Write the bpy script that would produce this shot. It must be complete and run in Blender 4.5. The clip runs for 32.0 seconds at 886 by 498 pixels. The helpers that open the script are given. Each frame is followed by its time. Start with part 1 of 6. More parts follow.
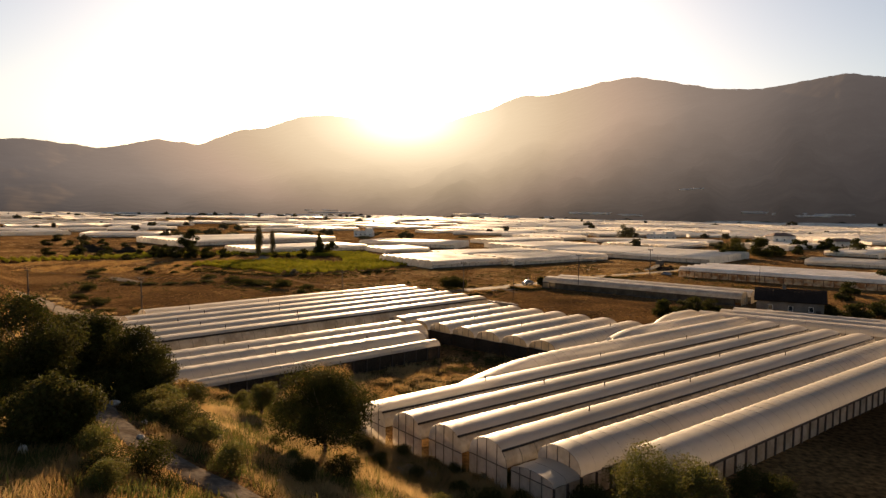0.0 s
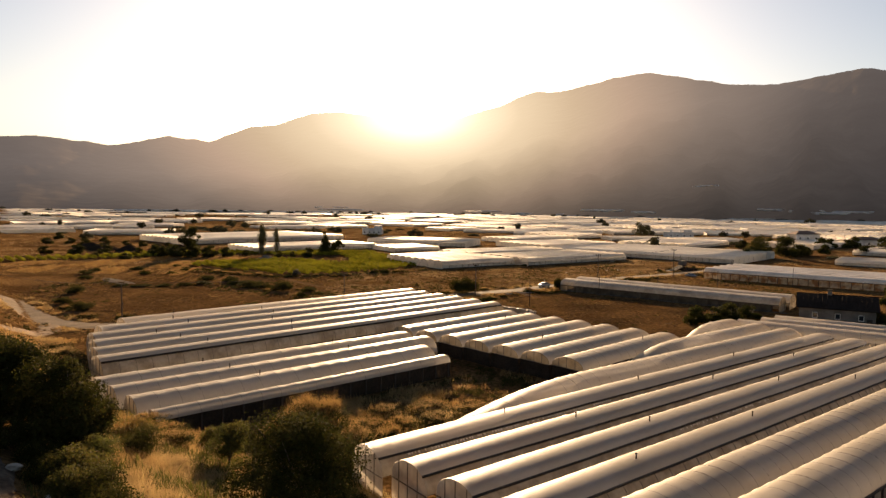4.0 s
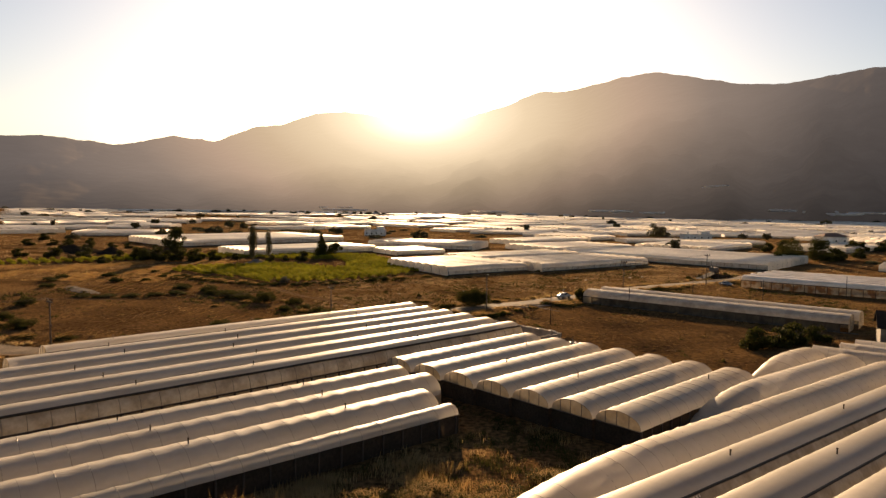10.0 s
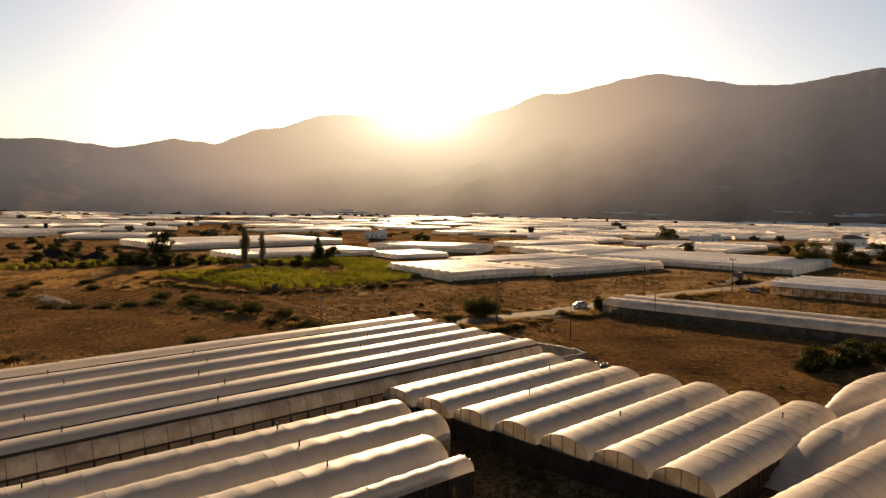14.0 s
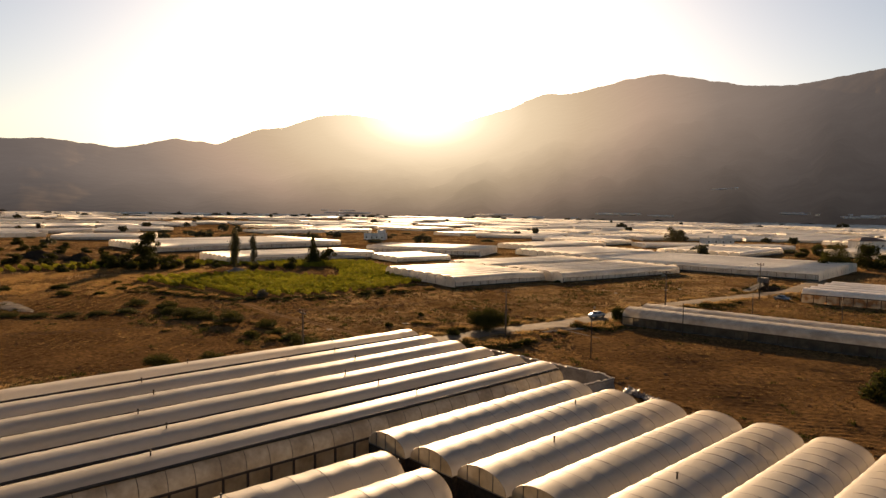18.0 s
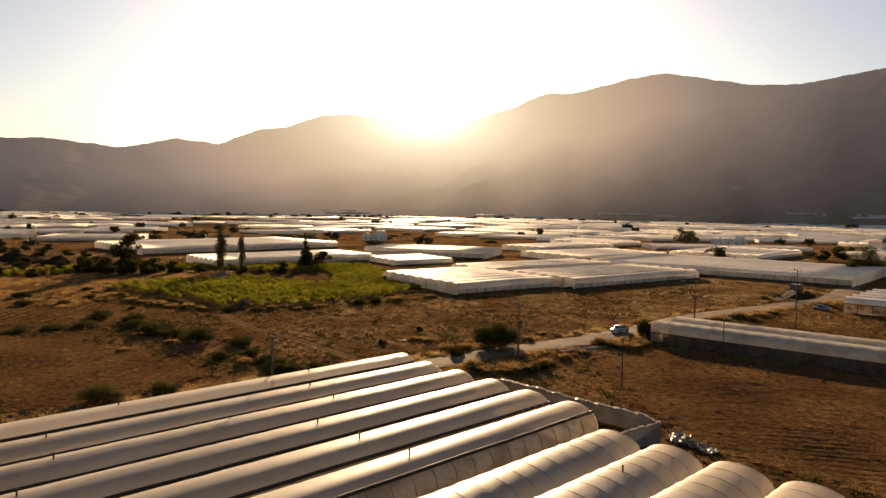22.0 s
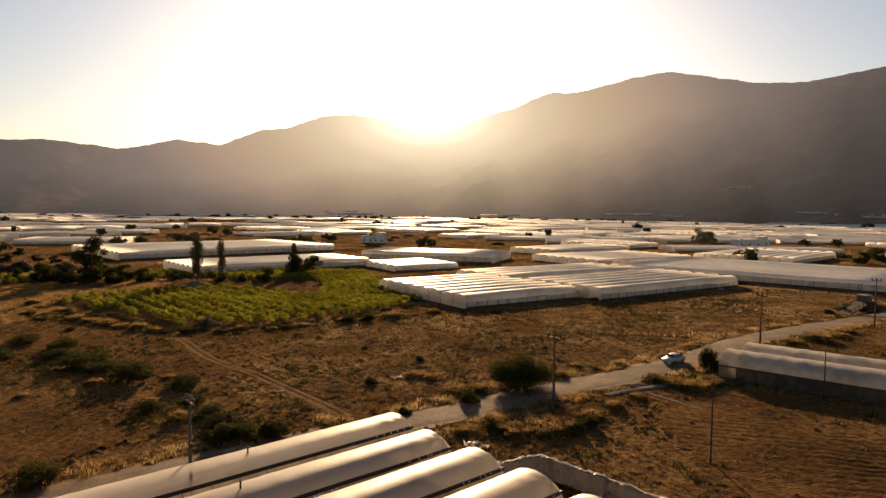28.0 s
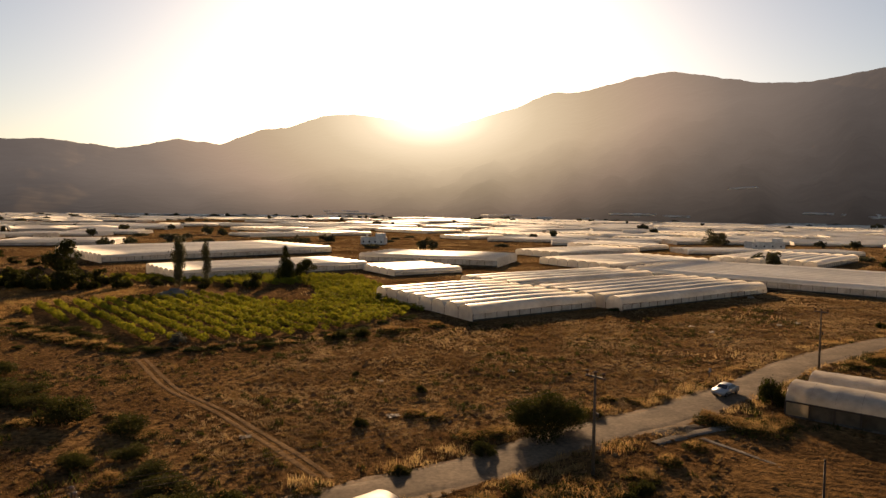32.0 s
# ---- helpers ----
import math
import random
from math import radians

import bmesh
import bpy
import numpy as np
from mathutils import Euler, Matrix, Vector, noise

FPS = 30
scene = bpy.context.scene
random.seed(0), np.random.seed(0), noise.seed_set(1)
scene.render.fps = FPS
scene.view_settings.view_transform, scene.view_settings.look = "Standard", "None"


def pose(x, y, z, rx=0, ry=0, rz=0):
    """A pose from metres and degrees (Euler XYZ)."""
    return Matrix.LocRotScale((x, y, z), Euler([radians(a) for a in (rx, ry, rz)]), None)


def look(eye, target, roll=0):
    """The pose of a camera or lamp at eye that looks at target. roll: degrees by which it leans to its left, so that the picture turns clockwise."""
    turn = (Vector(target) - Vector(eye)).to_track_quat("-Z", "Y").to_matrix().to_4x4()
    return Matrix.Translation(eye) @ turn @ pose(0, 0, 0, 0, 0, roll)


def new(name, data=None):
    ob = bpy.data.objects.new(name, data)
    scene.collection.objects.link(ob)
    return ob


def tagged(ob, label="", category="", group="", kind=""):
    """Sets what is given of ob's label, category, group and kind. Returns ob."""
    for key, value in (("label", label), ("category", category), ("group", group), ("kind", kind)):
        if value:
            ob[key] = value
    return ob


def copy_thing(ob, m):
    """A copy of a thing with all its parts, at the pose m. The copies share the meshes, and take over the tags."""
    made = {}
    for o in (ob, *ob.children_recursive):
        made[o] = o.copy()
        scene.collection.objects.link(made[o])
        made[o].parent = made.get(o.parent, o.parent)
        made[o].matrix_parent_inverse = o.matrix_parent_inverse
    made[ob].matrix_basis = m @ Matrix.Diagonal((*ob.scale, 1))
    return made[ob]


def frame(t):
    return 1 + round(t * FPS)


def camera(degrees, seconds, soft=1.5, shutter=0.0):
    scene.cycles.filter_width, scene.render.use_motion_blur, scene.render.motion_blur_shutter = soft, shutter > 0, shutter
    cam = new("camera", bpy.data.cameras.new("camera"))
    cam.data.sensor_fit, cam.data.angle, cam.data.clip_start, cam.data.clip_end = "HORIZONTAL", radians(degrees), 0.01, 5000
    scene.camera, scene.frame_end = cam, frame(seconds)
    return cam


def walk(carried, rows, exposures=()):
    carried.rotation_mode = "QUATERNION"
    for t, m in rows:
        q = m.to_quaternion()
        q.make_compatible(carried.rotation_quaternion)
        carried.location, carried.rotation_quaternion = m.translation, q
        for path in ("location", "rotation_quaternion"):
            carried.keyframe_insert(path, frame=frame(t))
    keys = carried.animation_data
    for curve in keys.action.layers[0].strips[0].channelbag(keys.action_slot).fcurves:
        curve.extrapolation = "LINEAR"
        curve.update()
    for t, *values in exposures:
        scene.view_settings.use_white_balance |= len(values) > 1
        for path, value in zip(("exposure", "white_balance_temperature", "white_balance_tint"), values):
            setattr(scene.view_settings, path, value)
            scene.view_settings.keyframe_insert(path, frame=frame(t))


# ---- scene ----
from mathutils import bvhtree

cam = camera(68.4, 32.0, soft=1.4)
PATH = [
    (0, (4.764, 2.848, 24.678), (4.693, 4.842, 24.554), 0.6),
    (3, (4.43, 12.29, 24.787), (4.332, 14.283, 24.656), 0.5),
    (6, (3.682, 24.427, 24.659), (3.572, 26.42, 24.523), 0.8),
    (9, (2.997, 36.666, 24.625), (2.88, 38.658, 24.491), 0.7),
    (11, (2.722, 43.809, 24.553), (2.6, 45.801, 24.422), 0.7),
    (13, (1.676, 51.789, 24.319), (1.553, 53.781, 24.192), 0.6),
    (17, (0.356, 67.496, 23.74), (0.226, 69.488, 23.617), 0.7),
    (19, (0.055, 75.377, 23.921), (-0.076, 77.369, 23.798), 0.7),
    (21, (-0.613, 84.401, 23.847), (-0.747, 86.393, 23.724), 0.7),
    (23, (-1.23, 93.184, 23.743), (-1.368, 95.176, 23.62), 0.7),
    (25, (-2.196, 102.281, 23.592), (-2.337, 104.273, 23.469), 0.6),
    (28, (-3.294, 115.681, 23.346), (-3.439, 117.672, 23.225), 0.5),
    (30, (-4.251, 124.479, 23.337), (-4.398, 126.47, 23.216), 0.5),
    (32, (-5.179, 132.231, 23.454), (-5.327, 134.222, 23.333), 0.6),
]
walk(cam, [(t, look(eye, target, roll)) for t, eye, target, roll in PATH], exposures=[(0, 1.74, 7900, 19), (13, 1.66, 7900, 19), (25, 1.58, 7900, 19), (32, 1.47, 7900, 19)])

# ---- light ----
SUN_AZ, SUN_EL = -5.6, 12.3          # degrees from +y towards +x, and above the horizon
sun_way = Vector((math.sin(radians(SUN_AZ)) * math.cos(radians(SUN_EL)), math.cos(radians(SUN_AZ)) * math.cos(radians(SUN_EL)), math.sin(radians(SUN_EL))))
world = bpy.data.worlds.new("evening_sky")
scene.world = world
world.use_nodes = True
wn = world.node_tree.nodes
sky = wn.new("ShaderNodeTexSky")
sky.sky_type = "NISHITA"
sky.sun_disc = False
sky.sun_elevation = radians(SUN_EL)
sky.sun_rotation = radians(SUN_AZ)
sky.altitude = 50
sky.air_density, sky.dust_density, sky.ozone_density = 1.0, 1.2, 2.6
wn["Background"].inputs["Strength"].default_value = 0.044
veil = wn.new("ShaderNodeHueSaturation")          # thin high haze pales the sky
veil.inputs["Saturation"].default_value = 0.9
world.node_tree.links.new(sky.outputs[0], veil.inputs["Color"])
world.node_tree.links.new(veil.outputs[0], wn["Background"].inputs["Color"])
sun = new("sun", bpy.data.lights.new("sun", "SUN"))
sun.data.energy, sun.data.angle, sun.data.color = 5.0, radians(0.55), (1.0, 0.77, 0.50)
sun.matrix_world = look((0, 0, 0), -sun_way)


# ---- materials ----
def material(name, base, rough=0.8, var=0.25, scale=3.0, fine=40.0, bump=0.2, dist=0.02, second=None, mix_scale=0.4, metal=0.0,
             translucent=0.0, trans_color=None, spec=0.3, coords="Object", random_hue=0.0, mask=(0.42, 0.6), clear=0.0, tone=0.0):
    """A surface with two scales of variation: broad patches of a second colour, and fine grain in tone and relief."""
    m = bpy.data.materials.new(name)
    m.use_nodes = True
    nt = m.node_tree
    n, l = nt.nodes, nt.links
    b = n["Principled BSDF"]
    b.inputs["Roughness"].default_value = rough
    b.inputs["Metallic"].default_value = metal
    b.inputs["Specular IOR Level"].default_value = spec
    tc = n.new("ShaderNodeTexCoord")
    vec = tc.outputs[coords] if coords != "World" else n.new("ShaderNodeNewGeometry").outputs["Position"]
    oi = n.new("ShaderNodeObjectInfo")
    add = n.new("ShaderNodeVectorMath")
    add.operation = "ADD"
    l.new(vec, add.inputs[0])
    if coords != "World":
        mul = n.new("ShaderNodeMath")
        mul.operation = "MULTIPLY"
        mul.inputs[1].default_value = 57.0
        l.new(oi.outputs["Random"], mul.inputs[0])
        l.new(mul.outputs[0], add.inputs[1])

    def tex(s, detail):
        t = n.new("ShaderNodeTexNoise")
        t.inputs["Scale"].default_value = s
        t.inputs["Detail"].default_value = detail
        l.new(add.outputs[0], t.inputs["Vector"])
        return t
    big, small = tex(mix_scale, 4), tex(scale, 6)
    ramp = n.new("ShaderNodeValToRGB")
    ramp.color_ramp.elements[0].position, ramp.color_ramp.elements[1].position = mask
    l.new(big.outputs["Fac"], ramp.inputs["Fac"])
    mix = n.new("ShaderNodeMix")
    mix.data_type = "RGBA"
    mix.inputs["A"].default_value = (*base, 1)
    mix.inputs["B"].default_value = (*(second or [c * 0.8 for c in base]), 1)
    l.new(ramp.outputs["Color"], mix.inputs["Factor"])
    hsv = n.new("ShaderNodeHueSaturation")
    mr = n.new("ShaderNodeMapRange")
    mr.inputs["From Min"].default_value, mr.inputs["From Max"].default_value = 0.25, 0.75
    mr.inputs["To Min"].default_value, mr.inputs["To Max"].default_value = 1 - var, 1 + var
    l.new(small.outputs["Fac"], mr.inputs["Value"])
    if tone:
        tr_, tm = n.new("ShaderNodeMapRange"), n.new("ShaderNodeMath")
        tr_.inputs["To Min"].default_value, tr_.inputs["To Max"].default_value = 1 - tone, 1 + tone
        l.new(oi.outputs["Random"], tr_.inputs["Value"])
        tm.operation = "MULTIPLY"
        l.new(mr.outputs[0], tm.inputs[0])
        l.new(tr_.outputs[0], tm.inputs[1])
        l.new(tm.outputs[0], hsv.inputs["Value"])
    else:
        l.new(mr.outputs[0], hsv.inputs["Value"])
    l.new(mix.outputs["Result"], hsv.inputs["Color"])
    if random_hue:
        geo = n.new("ShaderNodeNewGeometry")
        hr = n.new("ShaderNodeMapRange")
        hr.inputs["To Min"].default_value, hr.inputs["To Max"].default_value = 0.5 - random_hue, 0.5 + random_hue
        l.new(geo.outputs["Random Per Island"], hr.inputs["Value"])
        l.new(hr.outputs[0], hsv.inputs["Hue"])
    l.new(hsv.outputs["Color"], b.inputs["Base Color"])
    if bump:
        bn = n.new("ShaderNodeBump")
        bn.inputs["Strength"].default_value = bump
        bn.inputs["Distance"].default_value = dist
        ft = tex(fine, 5)
        l.new(ft.outputs["Fac"], bn.inputs["Height"])
        l.new(bn.outputs["Normal"], b.inputs["Normal"])
    if translucent:
        out = n["Material Output"]
        tr = n.new("ShaderNodeBsdfTranslucent")
        if trans_color:
            tr.inputs["Color"].default_value = (*trans_color, 1)
        else:
            l.new(hsv.outputs["Color"], tr.inputs["Color"])
        ms = n.new("ShaderNodeMixShader")
        ms.inputs["Fac"].default_value = translucent
        l.new(b.outputs[0], ms.inputs[1])
        l.new(tr.outputs[0], ms.inputs[2])
        l.new(ms.outputs[0], out.inputs["Surface"])
        if clear:
            tp = n.new("ShaderNodeBsdfTransparent")
            mc = n.new("ShaderNodeMixShader")
            mc.inputs["Fac"].default_value = clear
            l.new(ms.outputs[0], mc.inputs[1])
            l.new(tp.outputs[0], mc.inputs[2])
            l.new(mc.outputs[0], out.inputs["Surface"])
    return m


FILM = material("greenhouse_film", (0.505, 0.458, 0.39), rough=0.5, var=0.10, scale=1.6, fine=2.2, bump=0.25, dist=0.04,
                second=(0.435, 0.388, 0.317), mix_scale=0.12, translucent=0.5, trans_color=(0.62, 0.57, 0.515), spec=0.38, clear=0.13, tone=0.06)
FILM_DULL = material("weathered_film", (0.75, 0.665, 0.56), rough=0.45, var=0.14, scale=1.2, fine=2.2, bump=0.35, dist=0.05,
                     second=(0.60, 0.525, 0.43), mix_scale=0.15, translucent=0.22, spec=0.45, clear=0.06)
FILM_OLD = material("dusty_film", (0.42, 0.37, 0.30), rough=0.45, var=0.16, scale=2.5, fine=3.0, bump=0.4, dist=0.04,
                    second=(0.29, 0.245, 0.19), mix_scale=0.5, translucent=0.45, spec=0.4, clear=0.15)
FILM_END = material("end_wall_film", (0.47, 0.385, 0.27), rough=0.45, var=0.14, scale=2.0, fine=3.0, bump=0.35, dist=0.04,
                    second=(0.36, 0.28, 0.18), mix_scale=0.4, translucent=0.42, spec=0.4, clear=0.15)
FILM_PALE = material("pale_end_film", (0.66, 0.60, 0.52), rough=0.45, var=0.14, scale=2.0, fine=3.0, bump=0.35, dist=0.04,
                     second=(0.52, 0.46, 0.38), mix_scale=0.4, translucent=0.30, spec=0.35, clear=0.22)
# film of the far blocks, paler than block_film to imitate haze
FILM_FAR = material("far_film_haze_pale", (0.90, 0.83, 0.71), rough=0.6, var=0.10, scale=0.5, fine=0.8, bump=0.3, dist=0.08,
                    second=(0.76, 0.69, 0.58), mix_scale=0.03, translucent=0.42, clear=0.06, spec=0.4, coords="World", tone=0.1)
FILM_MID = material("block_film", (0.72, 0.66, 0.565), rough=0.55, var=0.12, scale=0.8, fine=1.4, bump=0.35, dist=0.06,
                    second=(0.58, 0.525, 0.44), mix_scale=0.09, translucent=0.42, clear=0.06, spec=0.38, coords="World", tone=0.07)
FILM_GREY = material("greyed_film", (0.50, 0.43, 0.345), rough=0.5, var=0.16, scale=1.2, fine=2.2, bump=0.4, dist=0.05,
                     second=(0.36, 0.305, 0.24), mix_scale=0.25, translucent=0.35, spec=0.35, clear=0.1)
SHEET = material("plastic_sheet", (0.17, 0.16, 0.155), rough=0.4, var=0.2, scale=4, fine=5, bump=0.8, dist=0.08,
                 second=(0.12, 0.113, 0.108), mix_scale=0.7, translucent=0.05, spec=0.25)
DARK_SIDE = material("dark_side_film", (0.085, 0.070, 0.050), rough=0.5, var=0.25, scale=1.2, fine=4, bump=0.4, dist=0.04, second=(0.05, 0.042, 0.03), mix_scale=0.35, translucent=0.10, spec=0.25, clear=0.1)
FILM_SIDE = material("brown_side_film", (0.36, 0.29, 0.195), rough=0.5, var=0.25, scale=1.2, fine=4, bump=0.4, dist=0.04, second=(0.29, 0.225, 0.14), mix_scale=0.5, translucent=0.5, spec=0.3, clear=0.1)
RUSTFILM = material("rust_stained_film", (0.42, 0.33, 0.22), rough=0.5, var=0.25, scale=1.2, fine=4, bump=0.4, dist=0.04, second=(0.24, 0.12, 0.05), mix_scale=0.5, translucent=0.4, spec=0.4)
# near-black colour paints the shade on low side walls and lower end walls
SHADED_WALL = material("shaded_wall_dark", (0.040, 0.030, 0.022), rough=0.95, var=0.3, scale=4, fine=60, bump=0.3, translucent=0.12, spec=0.05)
CLIP = material("pale_film_scrap", (0.78, 0.72, 0.62), rough=0.5, var=0.15, scale=3, fine=9, bump=0.3, translucent=0.35, spec=0.4)
PIPE = material("galvanised_pipe", (0.16, 0.14, 0.12), rough=0.5, var=0.2, scale=8, fine=50, bump=0.1, metal=0.5)
ROPE = material("film_clamp_rail", (0.03, 0.023, 0.018), rough=0.7, var=0.3, scale=6, fine=50, bump=0.2)
RUST = material("weathered_steel", (0.06, 0.042, 0.03), rough=0.75, var=0.35, scale=10, fine=70, bump=0.3)
POLE = material("weathered_pole", (0.085, 0.066, 0.048), rough=0.9, var=0.25, scale=6, fine=60, bump=0.3, second=(0.09, 0.07, 0.05), spec=0.15)
CONCRETE = material("weathered_concrete", (0.34, 0.32, 0.29), rough=0.9, var=0.2, scale=6, fine=60, bump=0.3, second=(0.24, 0.22, 0.2))
WOOD = material("grey_timber", (0.045, 0.033, 0.024), rough=0.85, var=0.3, scale=9, fine=70, bump=0.4)
PORCELAIN = material("insulator_porcelain", (0.09, 0.05, 0.03), rough=0.2, var=0.1, bump=0.0, spec=0.6)
GROUND = material("dry_field_soil", (0.054, 0.029, 0.0125), rough=0.95, var=0.8, scale=1.6, fine=3.2, bump=1.0, dist=0.36,
                  second=(0.115, 0.066, 0.028), mix_scale=0.045, coords="World", spec=0.0, mask=(0.36, 0.58))


def add_wrinkles(m, strength):
    """Slack folds in a film, running round the hoops."""
    n, l = m.node_tree.nodes, m.node_tree.links
    tc = n.new("ShaderNodeTexCoord")
    mp = n.new("ShaderNodeMapping")
    mp.inputs["Scale"].default_value = (5.0, 0.7, 0.7)
    l.new(tc.outputs["Object"], mp.inputs["Vector"])
    nz = n.new("ShaderNodeTexNoise")
    nz.inputs["Scale"].default_value = 1.0
    nz.inputs["Detail"].default_value = 3.0
    nz.inputs["Distortion"].default_value = 0.6
    l.new(mp.outputs[0], nz.inputs["Vector"])
    bp = n.new("ShaderNodeBump")
    bp.inputs["Strength"].default_value = strength
    bp.inputs["Distance"].default_value = 0.06
    l.new(nz.outputs["Fac"], bp.inputs["Height"])
    old = [x for x in n if x.bl_idname == "ShaderNodeBump" and x != bp][0]
    l.new(bp.outputs["Normal"], old.inputs["Normal"])


for film in (FILM, FILM_DULL):
    add_wrinkles(film, 0.14)


def add_furrows(m, turn, scale, strength):
    """Plough lines and wheel ruts across the fields, fading in and out."""
    n, l = m.node_tree.nodes, m.node_tree.links
    geo = n.new("ShaderNodeNewGeometry")
    mp = n.new("ShaderNodeMapping")
    mp.inputs["Rotation"].default_value = (0, 0, radians(turn))
    l.new(geo.outputs["Position"], mp.inputs["Vector"])
    wv = n.new("ShaderNodeTexWave")
    wv.inputs["Scale"].default_value = scale
    wv.inputs["Distortion"].default_value = 5.0
    wv.inputs["Detail"].default_value = 3.0
    wv.inputs["Detail Scale"].default_value = 0.35
    l.new(mp.outputs[0], wv.inputs["Vector"])
    bp = n.new("ShaderNodeBump")
    bp.inputs["Strength"].default_value = strength
    bp.inputs["Distance"].default_value = 0.25
    l.new(wv.outputs["Fac"], bp.inputs["Height"])
    old = [x for x in n if x.bl_idname == "ShaderNodeBump" and x != bp][0]
    l.new(bp.outputs["Normal"], old.inputs["Normal"])


add_furrows(GROUND, 48, 0.12, 0.28)
ROAD = material("worn_asphalt", (0.092, 0.066, 0.044), rough=0.95, var=0.3, scale=2.2, fine=14, bump=0.6, dist=0.04,
                second=(0.125, 0.090, 0.060), mix_scale=0.3, coords="World", spec=0.04)
TRACK = material("bare_track", (0.13, 0.078, 0.038), rough=0.95, var=0.25, scale=2.0, fine=14, bump=0.6, dist=0.06,
                 second=(0.10, 0.06, 0.032), mix_scale=0.3, coords="World", spec=0.1)
RUT = material("trodden_rut", (0.155, 0.098, 0.052), rough=0.95, var=0.35, scale=2.0, fine=10, bump=0.8, dist=0.08, second=(0.115, 0.071, 0.037), mix_scale=0.4, coords="World", spec=0.0)
PATHMAT = material("stony_path", (0.095, 0.080, 0.066), rough=1.0, var=0.4, scale=2.5, fine=9, bump=1.0, dist=0.12,
                   second=(0.062, 0.050, 0.039), mix_scale=0.7, coords="World", spec=0.0)
GRASS = material("dry_grass", (0.31, 0.215, 0.10), rough=0.8, var=0.3, scale=0.5, fine=3, bump=0, second=(0.24, 0.145, 0.055),
                 mix_scale=0.08, coords="World", translucent=0.5, random_hue=0.012, spec=0.1)
STUBBLE = material("short_stubble", (0.12, 0.068, 0.027), rough=0.85, var=0.4, scale=0.5, fine=3, bump=0, second=(0.05, 0.025, 0.010),
                   mix_scale=0.06, coords="World", translucent=0.4, random_hue=0.012, spec=0.1)
WEED_GOLD = material("seeding_grass", (0.25, 0.155, 0.060), rough=0.85, var=0.35, scale=0.5, fine=3, bump=0, second=(0.15, 0.085, 0.032),
                     mix_scale=0.4, coords="World", translucent=0.45, random_hue=0.015, spec=0.05)
WEED = material("dead_weed_straw", (0.20, 0.123, 0.049), rough=0.85, var=0.35, scale=0.5, fine=3, bump=0, second=(0.12, 0.068, 0.025),
                mix_scale=0.07, coords="World", translucent=0.4, random_hue=0.015, spec=0.05)
STRAW = material("pale_straw", (0.25, 0.168, 0.085), rough=0.85, var=0.35, scale=0.5, fine=3, bump=0, second=(0.14, 0.085, 0.038),
                 mix_scale=0.07, coords="World", translucent=0.45, random_hue=0.015, spec=0.05)
LEAF = material("dark_leaf", (0.028, 0.029, 0.006), rough=0.9, var=0.35, scale=1.5, fine=3, bump=0, second=(0.045, 0.043, 0.012),
                mix_scale=0.5, translucent=0.3, random_hue=0.03, spec=0.03)
SHRUB = material("shrub_leaf", (0.068, 0.070, 0.017), rough=0.8, var=0.35, scale=1.5, fine=3, bump=0, second=(0.08, 0.070, 0.018),
                 mix_scale=0.5, translucent=0.4, random_hue=0.03, spec=0.1)
DRYSHRUB = material("dry_shrub", (0.20, 0.115, 0.035), rough=0.7, var=0.35, scale=1.5, fine=3, bump=0, second=(0.06, 0.048, 0.014),
                    mix_scale=0.5, translucent=0.45, random_hue=0.02, spec=0.2)
OLIVE = material("olive_leaf", (0.075, 0.072, 0.055), rough=0.7, var=0.35, scale=1.5, fine=3, bump=0, second=(0.045, 0.043, 0.032), mix_scale=0.5, translucent=0.2, spec=0.2)
VINE = material("vine_leaf", (0.215, 0.2, 0.02), rough=0.85, var=0.35, scale=0.6, fine=3, bump=0, second=(0.13, 0.125, 0.012),
                mix_scale=0.06, coords="World", translucent=0.38, random_hue=0.03, spec=0.02)
FARLEAF = material("far_leaf", (0.04, 0.038, 0.018), rough=0.7, var=0.35, scale=0.3, fine=3, bump=0, second=(0.07, 0.062, 0.025),
                   mix_scale=0.05, coords="World", translucent=0.25, spec=0.2)
BARK = material("bark", (0.10, 0.075, 0.05), rough=0.95, var=0.4, scale=7, fine=30, bump=0.8, dist=0.04)
PLASTER = material("white_plaster", (0.66, 0.62, 0.56), rough=0.9, var=0.1, scale=2, fine=40, bump=0.2, second=(0.52, 0.47, 0.41), mix_scale=0.4)
GREYPLASTER = material("grey_plaster", (0.15, 0.13, 0.11), rough=0.9, var=0.14, scale=2, fine=40, bump=0.2, second=(0.10, 0.088, 0.075), mix_scale=0.4)
ROOF = material("dark_roof_tiles", (0.024, 0.018, 0.015), rough=0.95, var=0.3, scale=3, fine=20, bump=0.6, dist=0.05, spec=0.03)
REDROOF = material("brown_roof_tiles", (0.15, 0.085, 0.06), rough=0.85, var=0.3, scale=3, fine=20, bump=0.6, dist=0.05, spec=0.2)
DARKGLASS = material("window_glass", (0.02, 0.022, 0.025), rough=0.08, var=0.1, bump=0, spec=0.6)
SILVER = material("silver_car_paint", (0.34, 0.34, 0.34), rough=0.3, var=0.05, bump=0, metal=0.4, spec=0.5)
CARPAINT = material("grey_car_paint", (0.20, 0.21, 0.22), rough=0.25, var=0.05, bump=0, metal=0.6, spec=0.5)
TYRE = material("black_rubber", (0.02, 0.02, 0.02), rough=0.9, var=0.2, bump=0.1)
WHITEROOF = material("white_roof_sheet", (0.88, 0.81, 0.70), translucent=0.6, rough=0.6, var=0.08, scale=0.3, fine=2, bump=0.1, second=(0.74, 0.70, 0.66), mix_scale=0.05)
